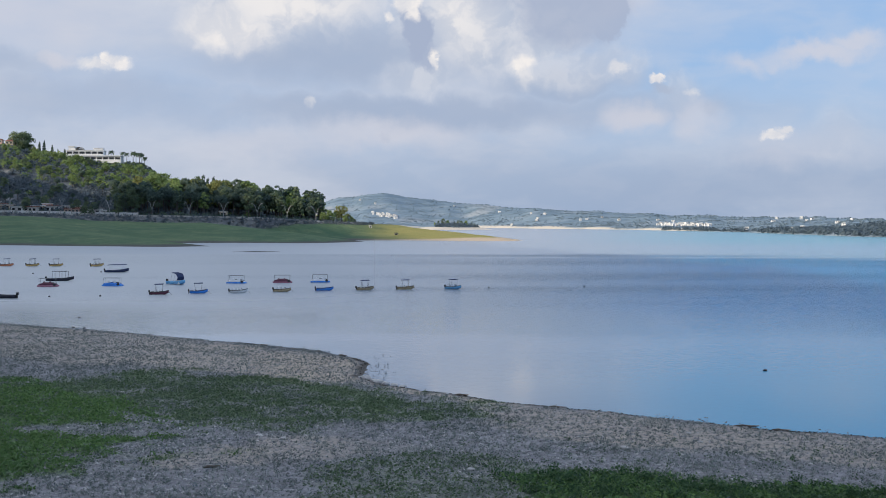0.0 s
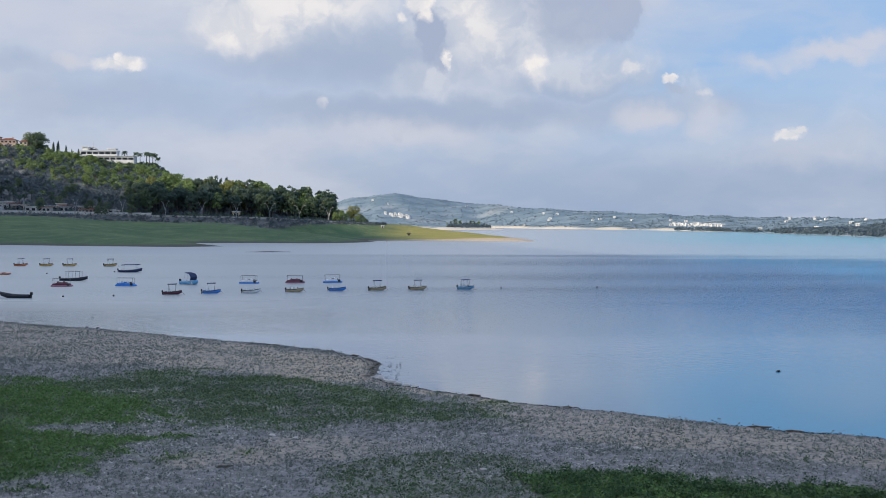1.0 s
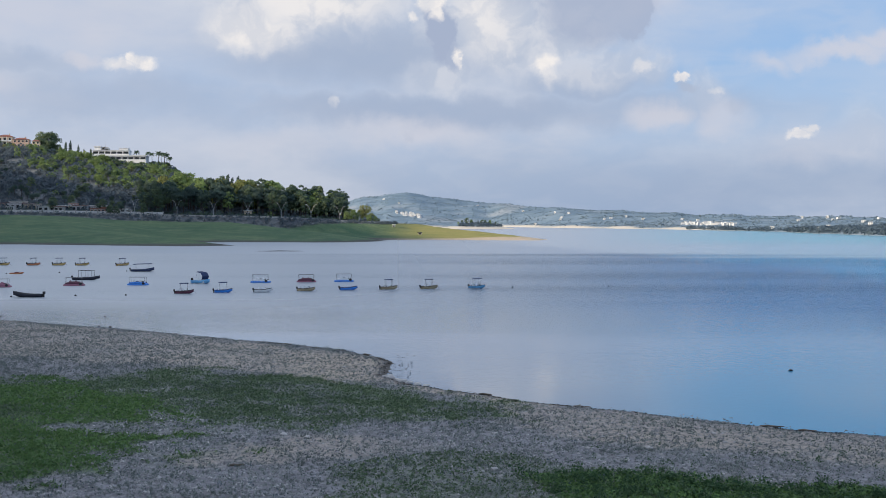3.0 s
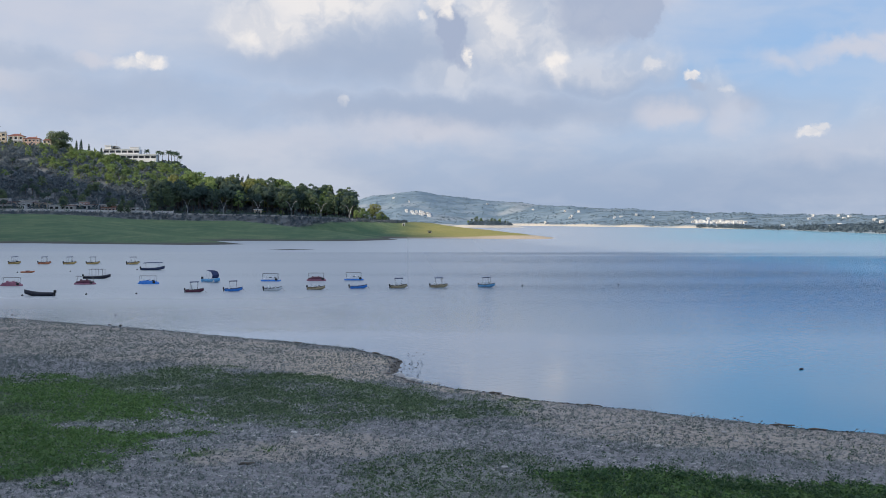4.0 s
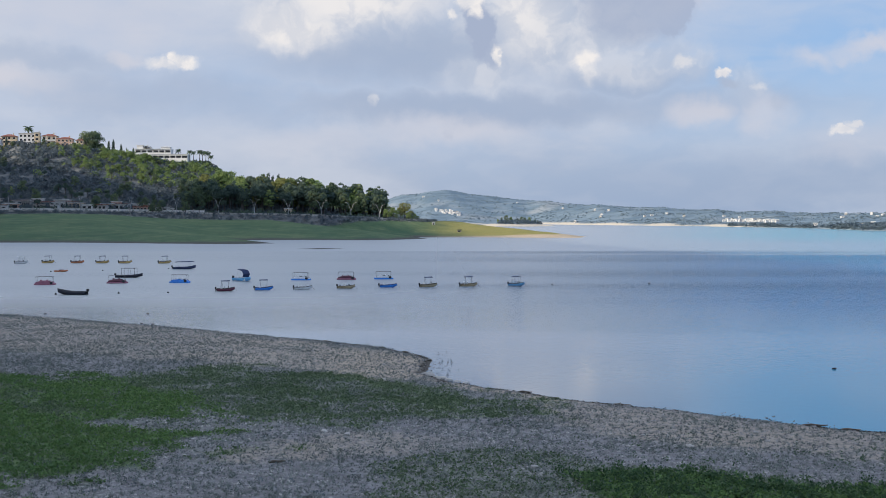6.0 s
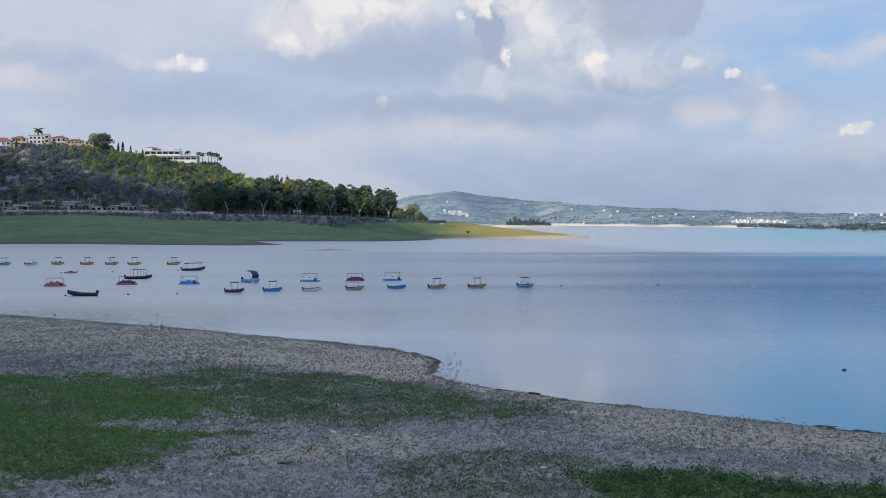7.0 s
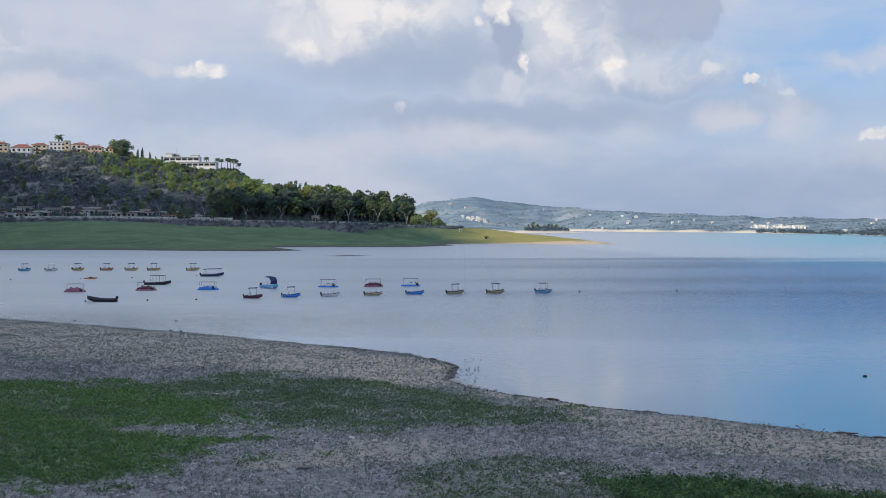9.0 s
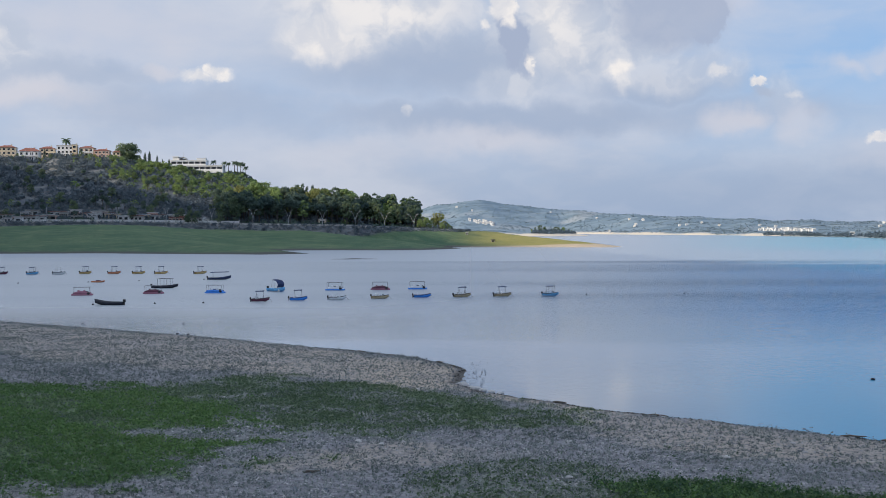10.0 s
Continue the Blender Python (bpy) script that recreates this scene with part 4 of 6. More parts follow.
def roofed_boat():
    boat = thing("roofed_boat", "navy boat with a pale rim and dark flat roof", "boat", "moored boats")
    part("hull", open_hull(6.4, 1.9, 0.66, 0.6), PAINT["navy"], boat, smooth=True)
    bm = bmesh.new()
    for s in (0, -1):
        tube(bm, [q[s] + Vector((0, 0, 0.02)) for q in hull_sections(6.4, 1.94, 0.66, 0.6)], [0.06] * 11, 5)
    part("rim", bm, M_WHITE, boat, "white rubbing rim")
    for x in (-1.9, 1.7):
        for y in (-0.7, 0.7):
            bm = bmesh.new()
            tube(bm, [(x, y, 0.6), (x, y, 2.05)], [0.025, 0.025], 5)
            part("pole", bm, M_GREYMETAL, boat)
    bm = bmesh.new()
    loft(bm, [[Vector((x, -0.9, z)), Vector((x, 0, z + 0.14)), Vector((x, 0.9, z)), Vector((x, 0.9, z - 0.08)), Vector((x, -0.9, z - 0.08))] for x, z in ((-2.5, 2.0), (-1.2, 2.08), (0.6, 2.1), (2.5, 2.16))])
    part("roof", bm, M_NAVYCLOTH, boat, "dark navy roof sheet")
    for x in (-1.2, 0.3):
        bench(boat, x, 0.75, 0.45, M_WOOD)
    outboard(boat, -3.2, 0.45, 1.2)
    return boat


def shade_boat():
    boat = thing("bimini_boat", "light blue motor boat with a raised navy sun hood", "boat", "moored boats")
    part("hull", open_hull(5.2, 1.9, 0.62, 0.4), PAINT["sky"], boat, smooth=True)
    bm = bmesh.new()
    box(bm, -1.8, 1.5, -0.75, 0.75, 0.05, 0.12)
    part("floor", bm, M_WHITE, boat)
    bm = bmesh.new()
    box(bm, 0.5, 1.5, -0.7, 0.7, 0.1, 0.85, bevel=0.1)
    part("console", bm, M_WHITE, boat)
    for y in (-0.4, 0.4):
        seat(boat, -0.2, y, 0.3, M_WHITE)
    bm = bmesh.new()
    rings = []
    for k in range(8):
        t = k / 7
        x, z = -0.5 + 1.9 * t, 2.45 - 0.35 * t * t - (0.9 * max(t - 0.75, 0) * 4 * 0.6)
        rings.append([Vector((x, -0.95, z - 0.10)), Vector((x, -0.5, z)), Vector((x, 0.5, z)), Vector((x, 0.95, z - 0.10)), Vector((x, 0.95, z - 0.16)), Vector((x, -0.95, z - 0.16))])
    loft(bm, rings)
    part("sun_hood", bm, M_NAVYCLOTH, boat, "taut navy canvas hood")
    bm = bmesh.new()
    loft(bm, [[Vector((1.42, y, 1.5)), Vector((1.46, y, 1.5)), Vector((1.10, y, 0.85)), Vector((1.06, y, 0.85))] for y in (-0.9, 0.9)])
    part("hood_front", bm, M_NAVYCLOTH, boat)
    for x0, x1 in ((-0.9, -0.4), (0.1, 0.4), (0.9, 1.35)):
        for y in (-0.88, 0.88):
            bm = bmesh.new()
            tube(bm, [(x0, y, 0.55), (x1, y, 2.0 if x1 < 1 else 1.6)], [0.025, 0.025], 5)
            part("pole", bm, M_GREYMETAL, boat)
    outboard(boat, -2.6, 0.45, 1.2)
    return boat


def dinghy():
    boat = thing("dinghy", "small low orange dinghy floating on the lake", "boat", "moored boats")
    part("hull", open_hull(3.8, 1.5, 0.34, 0.25), PAINT["orange"], boat, smooth=True)
    for x in (-0.9, 0.3):
        bench(boat, x, 0.55, 0.24, M_WHITE)
    bm = bmesh.new()
    box(bm, -0.5, 0.5, -0.4, 0.4, 0.1, 0.6, bevel=0.1)
    part("cover", bm, PAINT["red"], boat, "folded red cover")
    return boat


FLEET = [
    ("motor", "red", "dark", -174.5, 361.9, 6), ("motor", "sky", "dark", -163.8, 361.3, -4), ("motor", "white", "white", -154.7, 360.8, 3), ("motor", "yellow", "dark", -147.6, 365.0, -6),
    ("motor", "orange", "dark", -137.7, 364.4, 5), ("dinghy", "", "", -119.7, 304.7, -8), ("pedal", "pink", "", -99.2, 243.3, 8), ("row", "", "", -81.2, 211.7, 176),
    ("motor", "yellow", "dark", -129.4, 364.0, 2), ("motor", "yellow", "dark", -121.8, 363.5, 10), ("motor", "yellow", "dark", -108.7, 362.7, 32), ("roofed", "", "", -90.6, 320.8, 4),
    ("framed", "", "", -90.9, 274.1, -5), ("pedal", "red", "pink", -85.5, 249.6, 6), ("pedal", "blue", "", -72.1, 251.6, -4), ("shade", "", "", -59.7, 258.3, -38),
    ("motor", "red", "dark", -54.5, 221.7, 8), ("motor", "blue", "dark", -47.7, 225.2, 12), ("pedal", "white", "blue", -47.1, 262.9, -5), ("motor", "white", "", -40.2, 227.0, 5),
    ("pedal", "red", "pink", -36.9, 265.1, 4), ("motor", "ochre", "", -32.1, 230.6, -6), ("pedal", "white", "blue", -28.5, 267.5, 10), ("motor", "blue", "", -24.0, 234.3, 6),
    ("motor", "ochre", "dark", -15.9, 236.2, 14), ("motor", "ochre", "dark", -7.7, 238.1, 8), ("motor", "sky", "dark", 2.2, 240.0, -24),
]
WORDS = {"yellow": "bright yellow", "ochre": "faded ochre", "blue": "blue", "sky": "light blue", "red": "dark red", "pink": "faded pink", "orange": "orange", "white": "white"}
made = {}
for kind, paint, extra, x, y, turn in FLEET:
    key = (kind, paint, extra)
    if key not in made:
        if kind == "motor":
            made[key] = motor_boat(paint, WORDS[paint] + " motor boat " + ("under a %s awning" % extra if extra else "without an awning, moored on the lake"), extra)
        elif kind == "pedal":
            made[key] = pedal_boat(paint, WORDS[paint] + " pedal boat with an awning frame, moored on the lake", extra or None)
        else:
            made[key] = {"dinghy": dinghy, "row": row_boat, "framed": frame_boat, "roofed": roofed_boat, "shade": shade_boat}[kind]()
        boat = made[key]
    else:
        boat = copy_thing(made[key], pose(0, 0, 0))
    sx, sz = {"motor": (0.84, 1.08), "pedal": (1.26, 1.04), "shade": (1.12, 1.12)}.get(kind, (1.0, 1.0))
    s = 1.14 if y > 340 else 1.0
    boat.matrix_basis = pose(x, y, 0.0, 0, 0, turn) @ Matrix.Diagonal((s * sx, s, s * sz, 1))


def buoy():
    ob = thing("mooring_buoy", "small dark round mooring buoy on the water", "buoy", "mooring buoys")
    bm = bmesh.new()
    bmesh.ops.create_icosphere(bm, subdivisions=2, radius=0.20, matrix=Matrix.Translation((0, 0, 0.08)))
    part("float", bm, M_DARK, ob, smooth=True)
    bm = bmesh.new()
    tube(bm, [(0, 0, 0.26), (0, 0, 0.38)], [0.04, 0.03], 6)
    part("eye", bm, M_GREYMETAL, ob)
    return ob


first = None
for x, y in ((9.7, 243.9), (-139.6, 298.9), (30.4, 247.8), (-73.4, 214.9), (-64.4, 216.6), (-110.6, 311.1), (-95.2, 321.0), (-122.6, 304.8), (-84.3, 211.7)):
    if first is None:
        first = buoy()
        first.matrix_basis = pose(x, y, 0)
    else:
        copy_thing(first, pose(x, y, 0, 0, 0, 40))


# ---- trees ----
def tree(name, words, height, crown_w, bare, kind, leaves, seed, n=420, size=0.7):
    """Tapered trunk with limbs, and a crown of leaf clumps over uneven lobes."""
    r = np.random.default_rng(seed)
    ob = thing(name, words, "tree", kind)
    base = height * bare
    bm = bmesh.new()
    lean = r.uniform(-0.04, 0.04, 2) * height
    top = Vector((lean[0], lean[1], height * 0.86))
    tr = 0.018 * height + 0.06
    tube(bm, [(0, 0, -0.6), (lean[0] * 0.3, lean[1] * 0.3, base * 0.6), (lean[0] * 0.7, lean[1] * 0.7, height * 0.6), top], [tr * 1.2, tr, tr * 0.6, tr * 0.15], 6)
    lobes = []
    count = int(r.integers(11, 16))
    for k in range(count):
        t = (k + 0.5) / count
        ang = k * 2.4 + r.uniform(-0.5, 0.5)
        z = base + (height - base) * (0.12 + 0.74 * t)
        wide = crown_w / 2 * (0.72 - 0.45 * abs(t - 0.4)) * r.uniform(0.7, 1.15)
        if name == "umbrella_pine_tree":
            z = base + (height - base) * (0.35 + 0.45 * t)
            wide = crown_w / 2 * 0.72 * (0.4 + 0.6 * r.random())
        q = Vector((math.cos(ang) * wide, math.sin(ang) * wide, z))
        start = Vector((lean[0] * 0.6, lean[1] * 0.6, max(z - 0.16 * height, base * 0.8)))
        tube(bm, [start, start.lerp(q, 0.5) + Vector((0, 0, 0.02 * height)), q], [tr * 0.4, tr * 0.28, tr * 0.1], 5)
        rr = crown_w * r.uniform(0.19, 0.30)
        lobes.append((q.x, q.y, q.z, rr, rr, min(rr * r.uniform(0.6, 0.9), (height - base) * 0.4)))
    lobes.append((top.x, top.y, height - crown_w * 0.12, crown_w * 0.2, crown_w * 0.2, crown_w * 0.14))
    part("trunk", bm, M_BARK, ob)
    v, f = leaf_crown(lobes, n, size, r)
    part("crown", mesh_from("crown", v, f, leaves), leaves, ob)
    return ob


def cypress(height, seed):
    r = np.random.default_rng(seed)
    ob = thing("cypress_tree", "narrow dark green cypress tree", "tree", "hillside trees")
    bm = bmesh.new()
    tube(bm, [(0, 0, -0.5), (0, 0, height * 0.5), (0, 0, height * 0.95)], [0.22, 0.14, 0.03], 6)
    part("trunk", bm, M_BARK, ob)
    lobes = [(r.uniform(-0.15, 0.15), r.uniform(-0.15, 0.15), height * z, 0.115 * height * w, 0.115 * height * w, height * 0.14) for z, w in ((0.14, 0.8), (0.28, 1.0), (0.42, 1.0), (0.56, 0.9), (0.70, 0.7), (0.84, 0.4))]
    v, f = leaf_crown(lobes, 700, 0.36, r)
    part("crown", mesh_from("crown", v, f, M_PINE), M_PINE, ob)
    return ob


def palm(height, seed):
    r = np.random.default_rng(seed)
    ob = thing("palm_tree", "tall palm tree with a round tuft of fronds", "tree", "palm trees on the ridge")
    bm = bmesh.new()
    tube(bm, [(0, 0, -0.5), (0.1, 0.05, height * 0.4), (0.0, 0.1, height * 0.9)], [0.42, 0.30, 0.26], 7)
    part("trunk", bm, M_BARK, ob)
    top = np.array([0, 0.1, height * 0.9])
    for k in range(26):
        a, lift = k * 2.39996, r.uniform(-0.5, 1.3)
        L = r.uniform(2.8, 3.5)
        bm = bmesh.new()
        spine = []
        for q in range(6):
            s = q / 5
            spine.append(top + np.array([math.cos(a) * L * s, math.sin(a) * L * s, L * (0.7 * lift * s - 0.75 * s * s)]))
        side = np.array([-math.sin(a), math.cos(a), 0])
        rows = []
        for q, p in enumerate(spine):
            w = 0.55 * math.sin(math.pi * (0.12 + 0.84 * q / 5))
            rows.append([bm.verts.new(Vector(p - side * w - np.array([0, 0, w * 0.7]))), bm.verts.new(Vector(p)), bm.verts.new(Vector(p + side * w - np.array([0, 0, w * 0.7])))])
        for p, q in zip(rows, rows[1:]):
            bm.faces.new((p[0], p[1], q[1], q[0]))
            bm.faces.new((p[1], p[2], q[2], q[1]))
        part("frond", bm, M_BROAD, ob)
    return ob


def set_down(ob, u, y, height_at, turn=0.0, s=1.0):
    x = u * y
    z = float(height_at(np.array([[x]]), np.array([[y]]))[0, 0])
    ob.matrix_basis = pose(x, y, z - 0.1, 0, 0, turn) @ Matrix.Diagonal((s, s, s, 1))
    return z


PINES = [tree("umbrella_pine_tree", "dark umbrella pine with a bare trunk", 18, 9, 0.45, "shore wood", M_PINE, 10 + k, 1250, 0.51) for k in range(4)]
TALLS = [tree("eucalyptus_tree", "tall slender dark green tree in the shore wood", 18, 7.5, 0.22, "shore wood", (M_BROAD, M_PINE, M_BROAD, M_OLIVE_SUNLIT)[k], 20 + k, 1250, 0.50) for k in range(4)]
ROUNDS = [tree("broadleaf_tree", "rounded olive-green broadleaf tree", 12, 9, 0.12, "hillside trees", M_BROAD if k < 1 else M_OLIVE_SUNLIT if k < 3 else M_GOLD, 30 + k, 820, 0.53) for k in range(4)]
used = set()


def plant(protos, k, u, y, height_at, tall, turn):
    proto = protos[k % len(protos)]
    full = max(q.co.z for q in proto.children[0].data.vertices) / 0.86
    if proto.name not in used:
        used.add(proto.name)
        ob = proto
    else:
        ob = copy_thing(proto, pose(0, 0, 0))
    set_down(ob, u, y, height_at, turn, tall / full)
    return ob


CANOPY_U = (-0.30, -0.262, -0.25, -0.232, -0.215, -0.20, -0.185, -0.165, -0.15, -0.13, -0.117, -0.107, -0.100)
CANOPY_V = (0.030, 0.044, 0.0425, 0.041, 0.040, 0.036, 0.041, 0.038, 0.0335, 0.0315, 0.030, 0.029, 0.020)
tr = np.random.default_rng(3)
for k in range(165):
    back = k % 3
    u = tr.uniform(-0.285, -0.106) if k > 12 else tr.uniform(-0.125, -0.106)
    edge = np.interp(u * 900, [q[0] for q in ROAD], [q[1] for q in ROAD])
    y = edge + (22, 38, 60)[back] + tr.uniform(0, 14)
    z = float(point_height(np.array([[u * y]]), np.array([[y]]))[0, 0])
    v = np.interp(u, CANOPY_U, CANOPY_V) * (1.14 - 0.30 * (2 - back) / 2 - tr.uniform(0, 0.2))
    tall = float(np.clip(EYE + v * y - z, 8, 34))
    pool = PINES if tr.random() < (0.55 if u < -0.18 else 0.25) else TALLS
    if back == 2 and tr.random() < 0.34:
        pool = ROUNDS[1:]
    plant(pool, int(tr.integers(9)), u, y, point_height, tall, tr.uniform(0, 360))
# golden crowns and a knot of spired conifers that stand over the wood
for u, y, tall, k in ((-0.226, 965, 27, 3), (-0.222, 968, 28, 3), (-0.183, 952, 25, 3), (-0.177, 955, 25, 3), (-0.172, 950, 23, 3), (-0.131, 955, 22, 2), (-0.124, 952, 21, 2), (-0.249, 985, 24, 1), (-0.243, 988, 25, 2)):
    plant(ROUNDS, k, u, y, point_height, tall, 900 * u)
# the scattered trees along the road and up the slope
for k in range(110):
    u = tr.uniform(-0.50, -0.24)
    y = tr.uniform(878, 925) if k % 2 else tr.uniform(900, 1010)
    plant(PINES if k % 3 else ROUNDS[:1], k, u, y, point_height, tr.uniform(6, 13), tr.uniform(0, 360))
# light olive trees give the slope's sunlit band by colour
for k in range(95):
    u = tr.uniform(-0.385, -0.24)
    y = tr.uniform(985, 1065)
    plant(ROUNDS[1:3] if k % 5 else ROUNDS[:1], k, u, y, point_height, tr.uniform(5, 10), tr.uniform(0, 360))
# the yellow-green tree at the wood's end and its low neighbours
for u, y, tall, pool in ((-0.088, 945, 17, ROUNDS[2:]), (-0.0925, 955, 12, ROUNDS), (-0.098, 940, 12, ROUNDS), (-0.079, 948, 7, ROUNDS), (-0.104, 936, 10, ROUNDS), (-0.0845, 938, 8, ROUNDS), (-0.0955, 930, 6, ROUNDS[:1]), (-0.0815, 955, 9, ROUNDS[:1]), (-0.0765, 950, 5, ROUNDS[:1]), (-0.1015, 945, 13, ROUNDS[:1])):
    plant(pool, 1, u, y, point_height, tall, 30)
# the great round tree and the cypresses between the houses
for k in range(30):
    plant(ROUNDS, k, tr.uniform(-0.49, -0.37), tr.uniform(1050, 1068), point_height, tr.uniform(2.2, 6.0), tr.uniform(0, 360))
for k in range(26):
    plant(ROUNDS[:1], k, tr.uniform(-0.325, -0.252), tr.uniform(1040, 1060), point_height, tr.uniform(4.5, 7.5), tr.uniform(0, 360))
great = tree("broadleaf_tree", "great round dark green tree on the ridge", 19, 23, 0.10, "hillside trees", M_BROAD, 77, 4200, 0.72)
set_down(great, -0.3645, 1086, point_height)
plant(ROUNDS, 1, -0.459, 1120, point_height, 17, 0)
for u, y, tall in ((-0.478, 1110, 15), (-0.470, 1105, 16), (-0.466, 1070, 8), (-0.4455, 1068, 7), (-0.4355, 1072, 8), (-0.4075, 1070, 9), (-0.3805, 1068, 7), (-0.356, 1082, 12)):
    plant(ROUNDS[:1], 0, u, y, point_height, tall, 3000 * u)
first = None
for u, y, tall in ((-0.349, 1080, 13), (-0.345, 1090, 15), (-0.338, 1085, 11), (-0.333, 1090, 9), (-0.327, 1095, 10), (-0.441, 1075, 14), (-0.416, 1110, 15), (-0.384, 1110, 12), (-0.462, 1115, 10), (-0.3275, 1060, 8)):
    if first is None:
        first = cypress(12.0, 50)
        set_down(first, u, y, point_height, 0, tall / 12.0)
    else:
        set_down(copy_thing(first, pose(0, 0, 0)), u, y, point_height, 70 * u * 100, tall / 12.0)
for u, y, tall in ((-0.212, 972, 29), (-0.208, 968, 31), (-0.204, 974, 28), (-0.199, 970, 30), (-0.194, 968, 27), (-0.190, 973, 28), (-0.118, 972, 24), (-0.113, 968, 24)):
    set_down(copy_thing(first, pose(0, 0, 0)), u, y, point_height, 5000 * u, tall / 12.0)
first = None
for u, y, tall in ((-0.296, 1075, 15), (-0.287, 1080, 14.5), (-0.277, 1078, 14), (-0.2735, 1084, 12.5), (-0.268, 1080, 15.5), (-0.2655, 1086, 14), (-0.2625, 1078, 15), (-0.2605, 1084, 14), (-0.258, 1080, 13), (-0.421, 1104, 23), (-0.369, 1065, 13)):
    if first is None:
        first = palm(14.0, 60)
        set_down(first, u, y, point_height, 0, tall / 14.0)
    else:
        set_down(copy_thing(first, pose(0, 0, 0)), u, y, point_height, 900 * u, tall / 14.0)


def clumps(name, u, y, height_at, lo, hi, per, size, mat, seed, flat=0.7, wild=0.6):
    """A field of bushes as one thing: leaf clumps set on the ground."""
    r = np.random.default_rng(seed)
    x = u * y
    z = height_at(x[None, :], y[None, :])[0]
    n = len(x)
    s = r.uniform(lo, hi, n)
    d = unit(n * per, r)
    d[:, 2] = np.abs(d[:, 2])
    c = np.repeat(np.stack([x, y, z], 1), per, 0) + d * np.repeat(s, per)[:, None] * np.array([1, 1, 2 * flat]) * (1 - 0.5 * r.random((n * per, 1)) ** 2)
    nm = d + wild * unit(n * per, r)
    nm /= np.linalg.norm(nm, axis=1, keepdims=True)
    v, f = cards(c, nm, np.repeat(s, per) * size * r.uniform(0.6, 1.3, n * per), r)
    return new(name, mesh_from(name, v, f, mat))


hr = np.random.default_rng(11)
u, y = hr.uniform(-0.52, -0.10, 7500), hr.uniform(880, 1110, 7500)
keep = signed(u * y, y, BEHIND) > 26
dens = 0.45 + 0.55 * smooth(wobble(u * y, y, 26.0, 2.0), -0.35, 0.25)
keep &= hr.random(7500) < dens
# lighter bushes massed where colour imitates a sunlit patch of slope
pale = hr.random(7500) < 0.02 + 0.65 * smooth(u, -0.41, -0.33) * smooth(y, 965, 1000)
tagged(clumps("hillside_scrub", u[keep & ~pale], y[keep & ~pale], point_height, 1.3, 3.8, 42, 0.30, M_SCRUB_SHADED, 12), "dark hillside scrub, blued by painted shade and haze", "scrub", kind="stuff")
tagged(clumps("olive_scrub", u[keep & pale], y[keep & pale], point_height, 1.3, 3.8, 46, 0.28, M_OLIVE_SUNLIT, 15), "olive hillside bushes, lightened as painted sunlight", "scrub", kind="stuff")
u, y = hr.uniform(-0.52, -0.06, 15000), hr.uniform(835, 990, 15000)
s = signed(u * y, y, BEHIND)
keep = (s > -8) & (s < 0.5)
tagged(clumps("bank_bushes", u[keep], y[keep], point_height, 0.6, 1.8, 22, 0.34, M_SCRUB_SHADED, 13), "low bushes along the stone bank under the road", "bushes", kind="stuff")
u, y = hr.uniform(-0.52, -0.08, 2400), hr.uniform(835, 985, 2400)
s = signed(u * y, y, BEHIND)
keep = (s > 13) & (s < 34)
tagged(clumps("roadside_bushes", u[keep], y[keep], point_height, 1.0, 2.9, 30, 0.30, M_PINE, 14), "dark bushes behind the shore road", "bushes", kind="stuff")


# ---- houses, hotel and the shore road ----
def window(parent, x, y, z, w, h, m=None):
    """A recessed pane in a proud frame, on a wall that faces -y."""
    bm = bmesh.new()
    box(bm, x - w / 2, x + w / 2, y - 0.06, y + 0.05, z, z + h, m)
    win = part("window", bm, M_GLASS, parent, "dark window")
    bm = bmesh.new()
    t = 0.12
    box(bm, x - w / 2 - t, x + w / 2 + t, y - 0.14, y, z - t, z, m)
    box(bm, x - w / 2 - t, x + w / 2 + t, y - 0.12, y, z + h, z + h + t, m)
    box(bm, x - w / 2 - t, x - w / 2, y - 0.11, y, z, z + h, m)
    box(bm, x + w / 2, x + w / 2 + t, y - 0.11, y, z, z + h, m)
    part("frame", bm, M_WHITE, win)


def hip_roof(w, d, h, z, over=0.6):
    bm = bmesh.new()
    a, b = w / 2 + over, d / 2 + over
    r = max(a - b, 0.6)
    lo = [bm.verts.new(p) for p in ((-a, -b, z), (a, -b, z), (a, b, z), (-a, b, z))]
    eave = [bm.verts.new(q.co - Vector((0, 0, 0.25))) for q in lo]
    hi = [bm.verts.new((-r, 0, z + h)), bm.verts.new((r, 0, z + h))]
    bm.faces.new((lo[0], lo[1], hi[1], hi[0]))
    bm.faces.new((lo[2], lo[3], hi[0], hi[1]))
    bm.faces.new((lo[1], lo[2], hi[1]))
    bm.faces.new((lo[3], lo[0], hi[0]))
    for k in range(4):
        bm.faces.new((eave[k], eave[(k + 1) % 4], lo[(k + 1) % 4], lo[k]))
    bm.faces.new(eave[::-1])
    return bm


